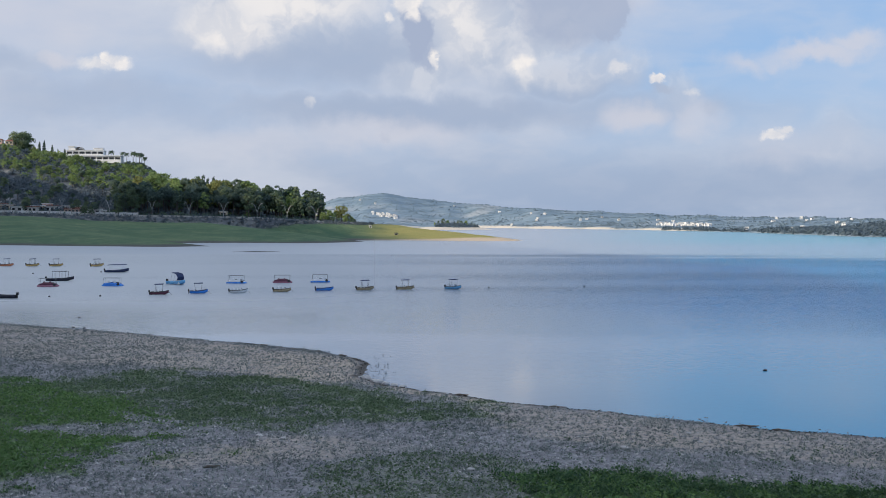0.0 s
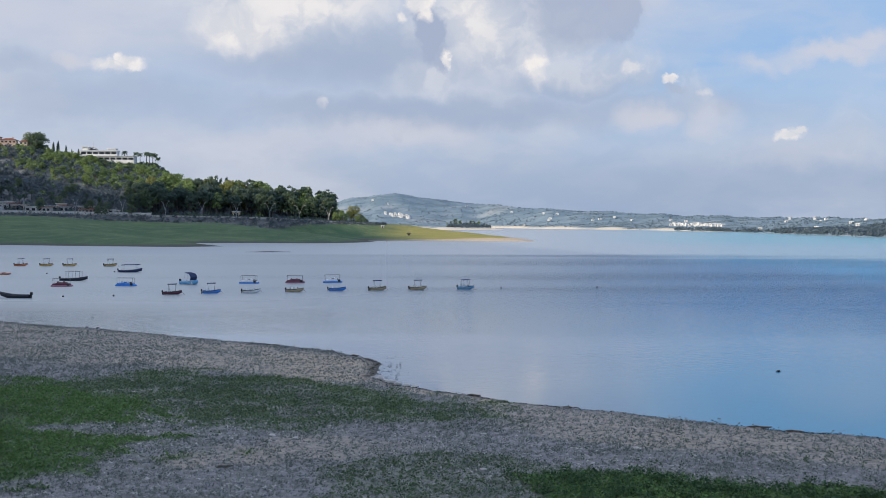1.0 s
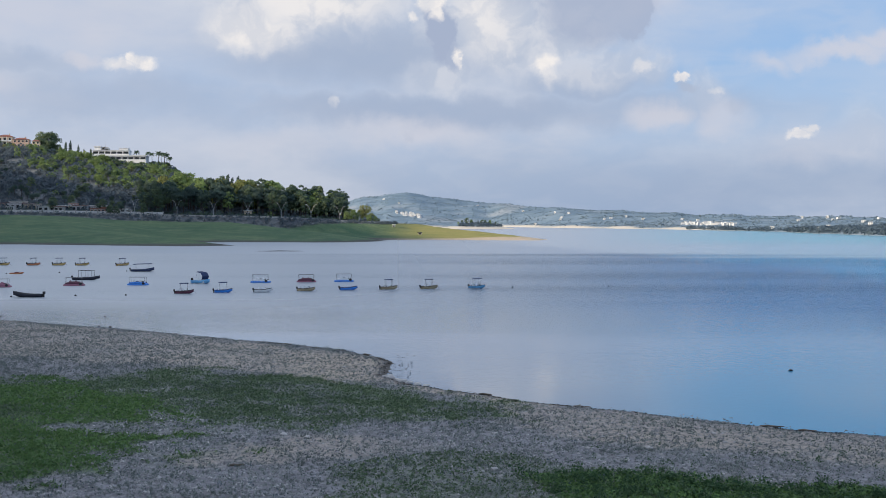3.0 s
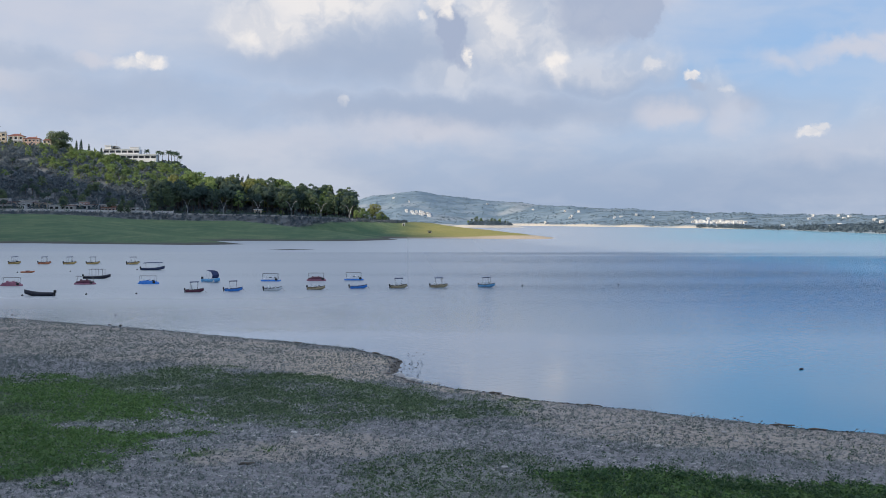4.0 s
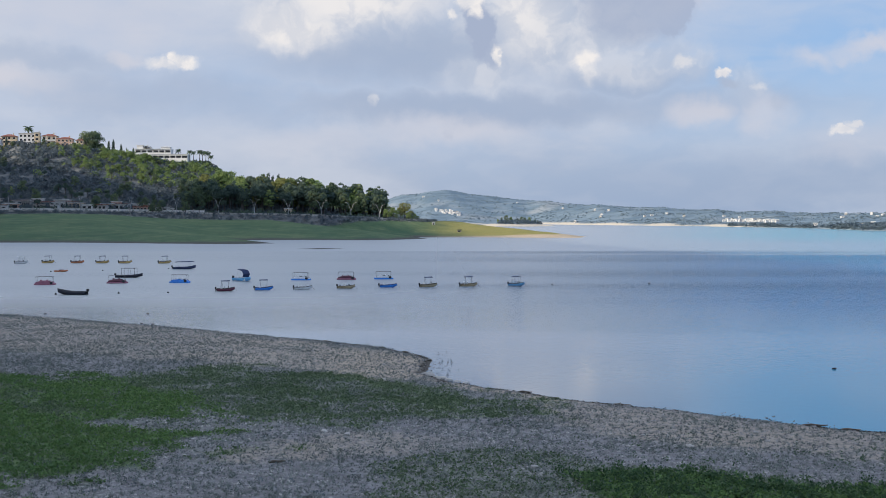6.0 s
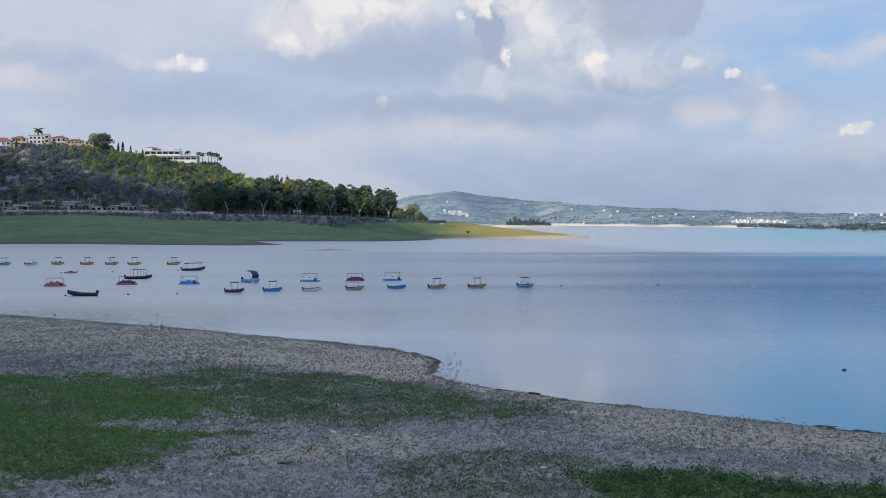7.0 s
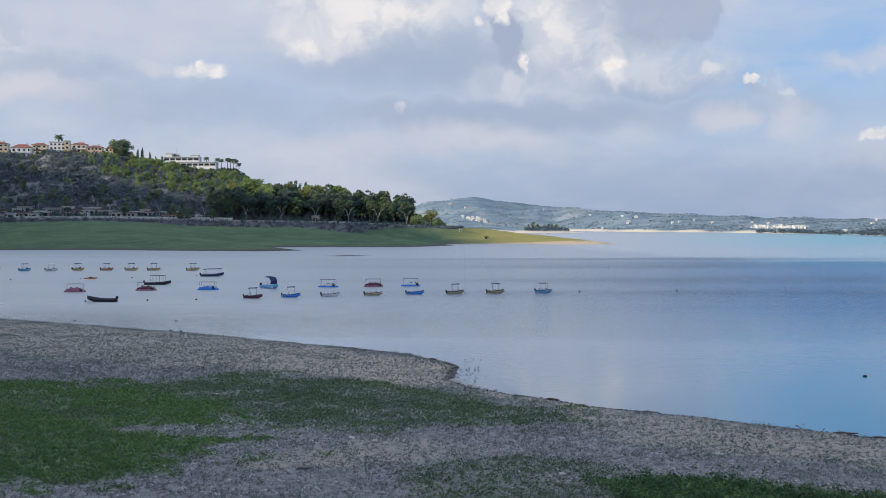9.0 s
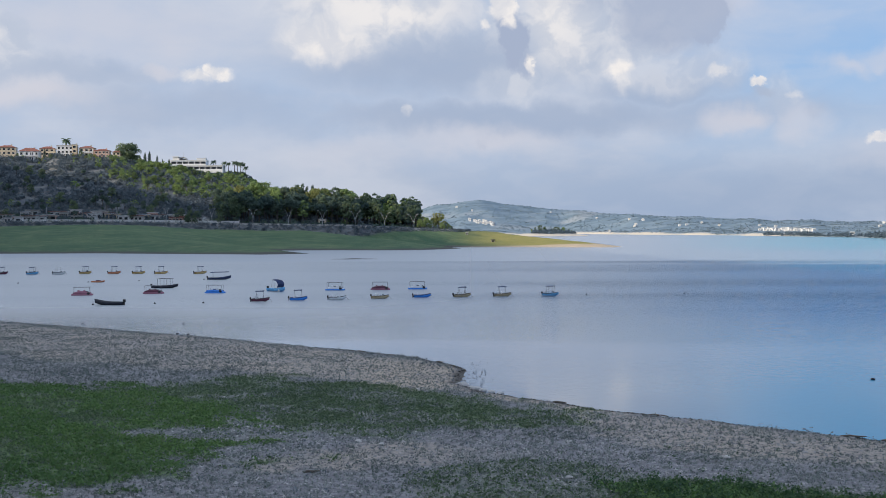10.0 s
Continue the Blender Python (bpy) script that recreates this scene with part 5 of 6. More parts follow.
def house(words, w, d, h, wall_mat, roof_mat, roof_h, floors=2, cols=4, balcony=False, chimney=True, group="houses on the ridge"):
    ob = thing("house", words, "house", group)
    bm = bmesh.new()
    box(bm, -w / 2, w / 2, -d / 2, d / 2, -4.0, h)
    part("wall", bm, wall_mat, ob)
    if roof_h > 0.5:
        part("roof", hip_roof(w, d, roof_h, h + 0.26), roof_mat, ob, "hipped tiled roof")
    else:
        bm = bmesh.new()
        box(bm, -w / 2 - 0.3, w / 2 + 0.3, -d / 2 - 0.3, d / 2 + 0.3, h, h + 0.4)
        box(bm, -w / 2 - 0.3, w / 2 + 0.3, -d / 2 - 0.3, -d / 2 - 0.05, h + 0.4, h + 1.0)
        part("roof", bm, roof_mat, ob, "flat roof with a parapet")
    fh = h / floors
    for f in range(floors):
        for c in range(cols):
            window(ob, -w / 2 + w * (c + 0.5) / cols, -d / 2, f * fh + fh * 0.30, w / cols * 0.5, fh * 0.48)
        for y in (-d / 4, d / 4):
            window(ob, 0, 0, f * fh + fh * 0.30, d * 0.2, fh * 0.45, pose(w / 2, y, 0, 0, 0, 90))
    if balcony:
        for f in range(floors):
            bm = bmesh.new()
            box(bm, -w * 0.42, w * 0.42, -d / 2 - 1.8, -d / 2, f * fh - 0.1, f * fh + 0.15)
            box(bm, -w * 0.42, w * 0.42, -d / 2 - 1.8, -d / 2 - 1.65, f * fh + 0.15, f * fh + 1.0)
            part("balcony", bm, M_WHITEWALL, ob)
        for x in (-0.42, -0.14, 0.14, 0.42):
            bm = bmesh.new()
            box(bm, w * x - 0.2, w * x + 0.2, -d / 2 - 1.8, -d / 2 - 1.4, -4, h)
            part("column", bm, M_WHITEWALL, ob)
    if chimney:
        bm = bmesh.new()
        box(bm, w * 0.2, w * 0.2 + 0.9, 0.2, 1.1, h, h + max(roof_h, 0.5) + 1.0, bevel=0.05)
        box(bm, w * 0.2 - 0.1, w * 0.2 + 1.0, 0.1, 1.2, h + max(roof_h, 0.5) + 1.0, h + max(roof_h, 0.5) + 1.2)
        part("chimney", bm, wall_mat, ob)
    return ob


def ground_z(u, y):
    return float(point_height(np.array([[u * y]]), np.array([[y]]))[0, 0])


for u, y, v, args in (
        (-0.4755, 1090, 0.0675, ("cream stone house with a low tiled roof on the ridge", 17, 11, 7.5, M_CREAMWALL, M_ROOFTILE, 2.2, 2, 4)),
        (-0.4545, 1075, 0.0610, ("white villa with a red hipped roof and balconies", 19, 11, 9.5, M_WHITEWALL, M_ROOFTILE, 3.4, 2, 4, True)),
        (-0.4380, 1095, 0.0665, ("cream house with a red tiled roof behind trees", 14, 10, 7.0, M_CREAMWALL, M_ROOFTILE, 2.2, 2, 3)),
        (-0.4215, 1095, 0.0680, ("pale house with a flat roof on the ridge", 15, 10, 7.5, M_WHITEWALL, M_ROOFGREY, 0.0, 2, 4)),
        (-0.4130, 1080, 0.0685, ("narrow cream stair tower of a hillside house", 5, 6, 8.0, M_CREAMWALL, M_ROOFGREY, 0.0, 2, 1)),
        (-0.4015, 1085, 0.0650, ("cream house with a red roof and a long terrace", 14, 10, 8.5, M_CREAMWALL, M_ROOFTILE, 2.2, 2, 3, True)),
        (-0.3875, 1082, 0.0638, ("pink rendered house with a low red roof", 14, 10, 7.2, M_PINKWALL, M_ROOFTILE, 1.8, 2, 4)),
        (-0.3745, 1078, 0.0630, ("small cream house beside a great round tree", 7, 8, 6.5, M_CREAMWALL, M_ROOFTILE, 1.5, 2, 2))):
    ob = house(*args)
    ob.matrix_basis = pose(u * y, y, max(EYE + v * y + 0.6, ground_z(u, y) + 1.0), 0, 0, 12 - 60 * (u + 0.42))


def hotel():
    ob = thing("hotel", "long white hotel in stepped flat-roofed storeys", "hotel")
    for name, x0, x1, y0, y1, z0, z1 in (("lower_storey", -24, 25, -8, 8, -6, 6.5), ("upper_storey", -24, 9, -5, 8, 6.5, 11.5), ("stair_tower", -22.5, -17, -4, 4, 11.5, 15.0), ("roof_room", 0, 8, -3, 4, 11.5, 13.6)):
        bm = bmesh.new()
        box(bm, x0, x1, y0, y1, z0, z1)
        body = part(name, bm, M_WHITEWALL, ob)
        bm = bmesh.new()
        box(bm, x0 - 0.7, x1 + 0.7, y0 - 0.9, y1 + 0.3, z1, z1 + 0.55)
        part("roof_slab", bm, M_WHITE, body)
        if x1 - x0 > 12:
            n = int((x1 - x0) / 5.2)
            for k in range(n):
                cx = x0 + (x1 - x0) * (k + 0.5) / n
                for zz in ([z1 - 3.0] if name != "lower_storey" else [z1 - 3.2]):
                    bm = bmesh.new()
                    box(bm, cx - 2.3, cx + 2.3, y0 - 0.10, y0 + 0.05, zz + 0.1, zz + 2.1)
                    part("window", bm, M_GLASS, body)
            bm = bmesh.new()
            box(bm, x0, x1, y0 - 1.4, y0 - 1.25, z0 + 6.2 if name == "lower_storey" else z0 + 0.3, (z0 + 7.2) if name == "lower_storey" else z0 + 1.3)
            box(bm, x0, x1, y0 - 1.4, y0, z0 + 6.0 if name == "lower_storey" else z0 + 0.1, (z0 + 6.2) if name == "lower_storey" else z0 + 0.3)
            part("balcony", bm, M_WHITEWALL, body)
    bm = bmesh.new()
    rings = []
    for k in range(7):
        a = math.pi * k / 6
        rings.append([Vector((-13 + 3.6 * math.cos(a), -4, 12 + 3.2 * math.sin(a))), Vector((-13 + 3.6 * math.cos(a), 4, 12 + 3.2 * math.sin(a))), Vector((-13 + 3.2 * math.cos(a), 4, 12 + 2.8 * math.sin(a))), Vector((-13 + 3.2 * math.cos(a), -4, 12 + 2.8 * math.sin(a)))])
    loft(bm, rings)
    box(bm, -16, -10, 3.5, 4, 12, 14)
    part("vault", bm, M_ROOFGREY, ob, "grey barrel vault")
    bm = bmesh.new()
    tube(bm, [(-13, 0, 15), (-13, 0, 21)], [0.12, 0.05], 5)
    part("mast", bm, M_GREYMETAL, ob)
    return ob


ob = hotel()
ob.matrix_basis = pose(-0.3015 * 1072, 1072, EYE + 0.0545 * 1072 - 4.2, 0, 0, 6)


def along_road(offset, step_m):
    """Points along the shore road, moved off to its landward side: x, y, heading in degrees."""
    out = []
    for (ax, ay), (bx, by) in zip(ROAD[1:], ROAD[2:5]):
        L = math.hypot(bx - ax, by - ay)
        for k in range(int(L / step_m)):
            t = (k + 0.5) * step_m / L
            dx, dy = (bx - ax) / L, (by - ay) / L
            out.append((ax + (bx - ax) * t - dy * offset, ay + (by - ay) * t + dx * offset, math.degrees(math.atan2(dy, dx))))
    return out


kerb = tagged(new("parapet_wall"), "low pale stone parapet along the shore road", "wall", kind="structure")
bm = bmesh.new()
box(bm, -3.02, 3.02, -0.25, 0.25, -1.2, 1.0)
box(bm, -3.02, 3.02, -0.33, 0.33, 1.0, 1.15)
block = part("wall_block", bm, M_WALLSTONE, kerb)
for k, (x, y, a) in enumerate(along_road(1.2, 6.0)):
    ob = block if k == 0 else new("wall_block", block.data)
    ob.parent = kerb
    ob.matrix_basis = pose(x, y, float(road_z(x)), 0, 0, a)

bm = bmesh.new()
pts = along_road(7.5, 6.0)
prev = None
for x, y, a in pts:
    n = Vector((-math.sin(radians(a)), math.cos(radians(a)), 0)) * 3.5
    c = Vector((x, y, float(road_z(x)) + 0.12))
    now = (bm.verts.new(c - n), bm.verts.new(c + n))
    if prev:
        bm.faces.new((prev[0], now[0], now[1], prev[1]))
    prev = now
tagged(part("road", bm, M_ASPHALT, None), "grey asphalt shore road", "road", kind="structure")

garden = tagged(new("boundary_wall"), "long pale rendered wall with piers behind the road", "wall", kind="structure")
bm = bmesh.new()
box(bm, -3.9, 3.9, -0.15, 0.15, -1, 2.6)
box(bm, -3.9, 3.9, -0.25, 0.25, 2.6, 2.8)
panel_me = part("panel", bm, M_PALEWALL, garden)
bm = bmesh.new()
box(bm, -0.35, 0.35, -0.35, 0.35, -1, 3.1, bevel=0.04)
box(bm, -0.45, 0.45, -0.45, 0.45, 3.1, 3.3)
pier_me = part("pier", bm, M_WALLSTONE, garden)
for k, (x, y, a) in enumerate(along_road(15.0, 8.2)):
    if x > -235:
        break
    for proto, dx in ((panel_me, 0.0), (pier_me, 4.1)):
        ob = proto if k == 0 else new(proto.name.split(".")[0], proto.data)
        ob.parent = garden
        ob.matrix_basis = pose(x, y, ground_z(x / y, y), 0, 0, a) @ pose(dx, 0, 0)


def street_lamp():
    ob = thing("street_lamp", "tall pale street lamp with two spread arms", "street lamp", "street lamps on the shore road")
    bm = bmesh.new()
    tube(bm, [(0, 0, -0.5), (0, 0, 5.5)], [0.22, 0.16], 8)
    part("pole", bm, M_GREYMETAL, ob)
    for s in (-1, 1):
        bm = bmesh.new()
        tube(bm, [(0, 0, 5.3), (0.9 * s, 0, 7.6), (1.9 * s, 0, 10.2), (3.4 * s, 0, 12.0)], [0.15, 0.14, 0.12, 0.09], 6)
        part("arm", bm, M_GREYMETAL, ob)
        bm = bmesh.new()
        box(bm, min(3.2 * s, 4.6 * s), max(3.2 * s, 4.6 * s), -0.22, 0.22, 11.9, 12.12, bevel=0.04)
        part("lamp_head", bm, M_GREYMETAL, ob)
    bm = bmesh.new()
    box(bm, -0.4, 0.4, -0.4, 0.4, -0.3, 0.5, bevel=0.05)
    part("base", bm, M_WALLSTONE, ob)
    return ob


first = None
for u in (-0.484, -0.440, -0.375, -0.330, -0.289, -0.252, -0.220, -0.190, -0.161, -0.135, -0.110):
    edge = float(np.interp(u * 900, [q[0] for q in ROAD], [q[1] for q in ROAD])) + 3.6
    if first is None:
        first = street_lamp()
        ob = first
    else:
        ob = copy_thing(first, pose(0, 0, 0))
    set_down(ob, u, edge, point_height, 25 + 200 * u)


def pavilion(words, w, d, h, wall_mat, roof_mat, doors):
    ob = thing("pavilion", words, "building", "low buildings by the road")
    bm = bmesh.new()
    box(bm, -w / 2, w / 2, -d / 2, d / 2, -1.5, h)
    part("wall", bm, wall_mat, ob)
    bm = bmesh.new()
    box(bm, -w / 2 - 0.5, w / 2 + 0.5, -d / 2 - 1.0, d / 2 + 0.4, h, h + 0.35, bevel=0.05)
    part("roof", bm, roof_mat, ob)
    for k in range(doors):
        x = -w / 2 + w * (k + 0.5) / doors
        # a black panel on the wall stands in for the shaded inside
        bm = bmesh.new()
        box(bm, x - w / doors * 0.28, x + w / doors * 0.28, -d / 2 - 0.08, -d / 2 + 0.05, 0.0, h * 0.72)
        part("opening", bm, M_DARK, ob, "black panel painted for the shade of an open front")
        bm = bmesh.new()
        box(bm, x - w / doors * 0.34, x + w / doors * 0.34, -d / 2 - 0.15, -d / 2, h * 0.74, h * 0.80)
        part("lintel", bm, M_WHITE, ob)
    return ob


for u, off, args in ((-0.4755, 14, ("pale pavilion with open arches by the road", 5, 4, 4.2, M_PALEWALL, M_ROOFGREY, 2)), (-0.4655, 14, ("pale gatehouse with a dark doorway", 6, 4, 4.6, M_PALEWALL, M_PALEWALL, 1)),
                     (-0.452, 40, ("grey concrete house with two windows", 11, 8, 5.0, M_WALLSTONE, M_ROOFGREY, 2)), (-0.438, 34, ("low grey shed with a pale roof", 8, 6, 3.6, M_PALEWALL, M_ROOFGREY, 2)),
                     (-0.425, 44, ("low pale shed with a flat roof", 10, 6, 3.6, M_PALEWALL, M_ROOFGREY, 2)), (-0.412, 30, ("low stone shed with a flat roof", 9, 6, 3.4, M_WALLSTONE, M_ROOFGREY, 3)),
                     (-0.395, 36, ("low pale shed behind the boundary wall", 11, 6, 3.6, M_PALEWALL, M_ROOFGREY, 3)), (-0.378, 34, ("row of pale huts behind the boundary wall", 12, 6, 3.6, M_CREAMWALL, M_ROOFGREY, 4)),
                     (-0.349, 34, ("pale restaurant shed behind the boundary wall", 12, 6, 3.6, M_CREAMWALL, M_WHITE, 4)), (-0.321, 26, ("low pink hut with a red roof under pines", 11, 6, 3.4, M_PINKWALL, M_ROOFTILE, 4)),
                     (-0.307, 20, ("low white kiosk under the trees", 10, 5, 3.2, M_WHITEWALL, M_ROOFGREY, 3)), (-0.190, 27, ("small cream kiosk between the pines", 6, 5, 4.6, M_CREAMWALL, M_WHITE, 1)),
                     (-0.0985, 22, ("little white kiosk at the wood's end", 4, 4, 3.2, M_WHITEWALL, M_WHITE, 1))):
    edge = float(np.interp(u * 900, [q[0] for q in ROAD], [q[1] for q in ROAD])) + off
    set_down(pavilion(*args), u, edge, point_height, 6)


# the huddle of low pale houses and terrace walls between the road and the slope
ur = np.random.default_rng(61)
for k in range(26):
    u = -0.492 + 0.0078 * k + float(ur.uniform(-0.002, 0.002))
    edge = float(np.interp(u * 900, [q[0] for q in ROAD], [q[1] for q in ROAD])) + float(ur.uniform(19, 46))
    w, h = float(ur.uniform(6, 14)), float(ur.uniform(2.6, 4.8))
    ob = pavilion(("low pale rendered house behind the boundary wall", "low grey stone house at the foot of the slope")[k % 2], w, 5.0, h, (M_PALEWALL, M_WALLSTONE, M_PALEWALL, M_PINKWALL)[k % 4], (M_ROOFGREY, M_PALEWALL, M_ROOFTILE)[k % 3], int(ur.integers(2, 5)))
    set_down(ob, u, edge, point_height, float(ur.uniform(-8, 14)))


def rocks(name, x, y, z, size, mat, seed):
    """Broken stones as one thing: eight-faced lumps, none alike."""
    r = np.random.default_rng(seed)
    n = len(x)
    base = np.array([(1, 0, 0), (0, 1, 0), (-1, 0, 0), (0, -1, 0), (0, 0, 1), (0, 0, -0.6)], float)
    v = base[None] * r.uniform(0.6, 1.4, (n, 6, 1)) + r.uniform(-0.2, 0.2, (n, 6, 3))
    a = r.uniform(0, 6.28, n)
    c, s = np.cos(a)[:, None], np.sin(a)[:, None]
    v = np.stack([v[..., 0] * c - v[..., 1] * s, v[..., 0] * s + v[..., 1] * c, v[..., 2] * 0.7], -1) * np.asarray(size)[:, None, None]
    v += np.stack([x, y, z], -1)[:, None]
    f = np.array([(0, 1, 4), (1, 2, 4), (2, 3, 4), (3, 0, 4), (1, 0, 5), (2, 1, 5), (3, 2, 5), (0, 3, 5)])
    return new(name, mesh_from(name, v.reshape(-1, 3), (f[None] + 6 * np.arange(n)[:, None, None]).reshape(-1, 3), mat))


br = np.random.default_rng(21)
u, y = br.uniform(-0.52, -0.075, 16000), br.uniform(830, 990, 16000)
s = signed(u * y, y, BEHIND)
keep = (s > -8.5) & (s < -0.5)
tagged(rocks("bank_rocks", u[keep] * y[keep], y[keep], point_height((u * y)[keep][None], y[keep][None])[0], br.uniform(0.3, 1.1, keep.sum()), M_ROCK, 22), "grey boulders along the bank below the road", "rocks", kind="stuff")

u, y = br.uniform(-0.52, -0.26, 900), br.uniform(840, 900, 900)
s = signed(u * y, y, BEHIND)
keep = (s > 11) & (s < 14.6) & (br.random(900) < 0.62)
tagged(clumps("verge_shrubs", u[keep], y[keep], point_height, 0.9, 1.9, 30, 0.28, M_PINE, 23), "round dark shrubs in front of the pale wall", "shrubs", kind="stuff")

# a hut and a pale box near the point's tip
for u, y, args in ((-0.0405, 900, ("small dark hut on the meadow point", 2.8, 2.2, 1.5, M_WALLSTONE, M_DARK, 1)), (-0.063, 925, ("small white hut on the meadow point", 1.8, 1.8, 1.8, M_WHITEWALL, M_WHITE, 1))):
    set_down(pavilion(*args), u, y, point_height, 0)

# ---- across the lake ----
FARHOUSE = [house("far white house across the lake", w, 9, h, M_WHITEWALL, M_ROOFGREY if k == 1 else M_WHITE, rh, 2, 2, False, False, "far houses across the lake") for k, (w, h, rh) in enumerate(((12, 7, 0.0), (14, 7.5, 2.4), (10, 9, 0.0)))]
fr = np.random.default_rng(31)
spots = []
for k in range(46):
    q = fr.random()
    spots.append((-0.0615 + 0.022 * q, 0.335 - 0.09 * q + 0.07 * fr.random()))
for k in range(34):
    spots.append((0.187 + 0.047 * (k // 2) / 17 + fr.uniform(-0.001, 0.001), 0.20 + 0.06 * (k % 2)))
for k in range(30):
    spots.append((fr.uniform(-0.10, 0.36), fr.uniform(0.04, 0.75)))
for k, (u, t) in enumerate(spots):
    sh, deep = float(np.interp(u, FAR_SHORE_U, FAR_SHORE_Y)), float(np.interp(u, (-0.1, 0.1, 0.3, 0.4), (700, 700, 1100, 300)))
    y = sh + deep * t
    proto = FARHOUSE[(0, 2, 0, 2, 1)[int(fr.integers(5))]]
    if proto.name not in used:
        used.add(proto.name)
        ob = proto
    else:
        ob = copy_thing(proto, pose(0, 0, 0))
    set_down(ob, u, y, far_height, float(fr.uniform(-25, 25)), 0.45 if u > 0.15 else 0.5)

u = fr.uniform(-0.13, 0.42, 7000)
sh, deep = np.interp(u, FAR_SHORE_U, FAR_SHORE_Y), np.interp(u, (-0.1, 0.1, 0.3, 0.4), (700, 700, 1100, 300))
y = sh + 30 + deep * 1.05 * fr.random(7000) ** 1.3
keep = fr.random(7000) < 0.15 + 0.85 * smooth(wobble(u * y, y, 55.0, 4.0), -0.3, 0.35)
tagged(clumps("far_scrub", u[keep], y[keep], far_height, 1.5, 3.4, 7, 0.6, M_FARTREE_HAZED, 32, 0.30, 0.0), "far hill trees and scrub, blued to suggest haze", "scrub", kind="stuff")
for k, (u, y, tall) in enumerate(((0.000, 2140, 16), (0.004, 2145, 12), (-0.004, 2140, 11), (0.010, 2145, 10), (0.016, 2140, 11), (0.020, 2145, 12), (0.025, 2140, 10), (0.030, 2135, 8), (0.013, 2150, 12), (-0.007, 2145, 8), (0.027, 2145, 9))):
    plant(ROUNDS[:2] + TALLS[:2], k, u, y, islet_height, tall, 40 * k)

u, y = fr.uniform(-0.006, 0.034, 260), fr.uniform(2095, 2190, 260)
keep = islet_height((u * y)[None], y[None])[0] > 3.2
tagged(clumps("islet_scrub", u[keep], y[keep], islet_height, 1.8, 4.5, 24, 0.32, M_FARWOOD_HAZED, 33), "thick bushes over the sandy islet", "scrub", kind="stuff")
n = 3400
u = fr.uniform(0.19, 0.45, n)
y = np.interp(u, FAR_SHORE_U, FAR_SHORE_Y) - 12 + (30 + 190 * smooth(u, 0.27, 0.33)) * fr.random(n) ** 1.2
keep = (far_height((u * y)[None], y[None])[0] > 0.3) & (fr.random(n) < 0.25 + 0.75 * smooth(wobble(u * 1000, 0 * u, 17.0, 3.0) + smooth(u, 0.27, 0.33), -0.2, 0.3))
tagged(clumps("far_shore_wood", u[keep], y[keep], far_height, 1.6, 3.4, 11, 0.5, M_FARWOOD_HAZED, 34), "dark scrub along the far shore, blued for haze", "scrub", kind="stuff")

# ---- plants and stones of the near shore ----
vr = np.random.default_rng(41)


def scatter(n, chance):
    x, y = vr.uniform(-92, 42, n), vr.uniform(47, 172, n)
    k = (x / y > -0.50) & (x / y < 0.41)
    x, y = x[k], y[k]
    d = inland(x, y)
    k = (d > 0.15) & (vr.random(len(x)) < chance(x, y, d))
    return x[k], y[k], near_height(x[k], y[k], d[k])


def leaf_patch(name, x, y, z, per, spread, tall, size, mat, words, category):
    n = len(x)
    o = vr.normal(size=(n * per, 3)) * np.array([spread, spread, 0])
    hgt = np.repeat(tall * vr.uniform(0.4, 1.2, n), per)
    c = np.repeat(np.stack([x, y, z], 1), per, 0) + o
    c[:, 2] += hgt * vr.random(n * per)
    nm = unit(n * per, vr) * 0.9 + np.array([0, 0, 0.8])
    nm /= np.linalg.norm(nm, axis=1, keepdims=True)
    v, f = cards(c, nm, size * vr.uniform(0.5, 1.4, n * per), vr)
    return tagged(new(name, mesh_from(name, v, f, mat)), words, category, kind="stuff")


def tufts(name, x, y, z, per, tall, wide, spread, mat, words, category):
    n = len(x)
    h = np.repeat(tall * vr.uniform(0.5, 1.3, n), per) * vr.uniform(0.6, 1.1, n * per)
    b = np.repeat(np.stack([x, y, z - 0.02], 1), per, 0) + vr.normal(size=(n * per, 3)) * np.array([0.05, 0.05, 0])
    lean = vr.normal(size=(n * per, 3)) * np.array([spread, spread, 0]) * h[:, None]
    side = unit(n * per, vr) * np.array([1, 1, 0]) * wide
    v = np.stack([b - side, b + side, b + lean + np.stack([0 * h, 0 * h, h], 1)], 1).reshape(-1, 3)
    return tagged(new(name, mesh_from(name, v, np.arange(len(v)).reshape(-1, 3), mat)), words, category, kind="stuff")


x, y, z = scatter(210000, lambda x, y, d: lush_at(x, y) ** 1.5 * 0.97)
hump = 0.45 + 0.9 * smooth(wobble(x, y, 2.3, 6.0), -0.5, 0.7) + 0.7 * smooth(wobble(x, y, 0.8, 2.0), 0.0, 0.8)
leaf_patch("green_weeds", x, y, z, 7, 0.15, 0.24 * hump, 0.10, M_GREEN, "low fresh green weeds on the shore", "weeds")
x, y, z = scatter(190000, lambda x, y, d: green_at(x, y) * (1 - lush_at(x, y)))
leaf_patch("dull_weeds", x, y, z, 7, 0.15, 0.20, 0.08, M_DULL, "dull grey-green weeds in strips over the shore", "weeds")
x, y, z = scatter(120000, lambda x, y, d: (0.14 + 0.24 * smooth(wobble(x, y, 4.0, 8.0), -0.3, 0.5)) * (1 - green_at(x, y)) * (1 - 0.6 * sand_at(x, y)) * (y < 125) * (d > 1.1))
leaf_patch("grey_weeds", x, y, z, 12, 0.07, 0.40, 0.05, M_DRY, "grey-green weeds dotted through the gravel", "weeds")
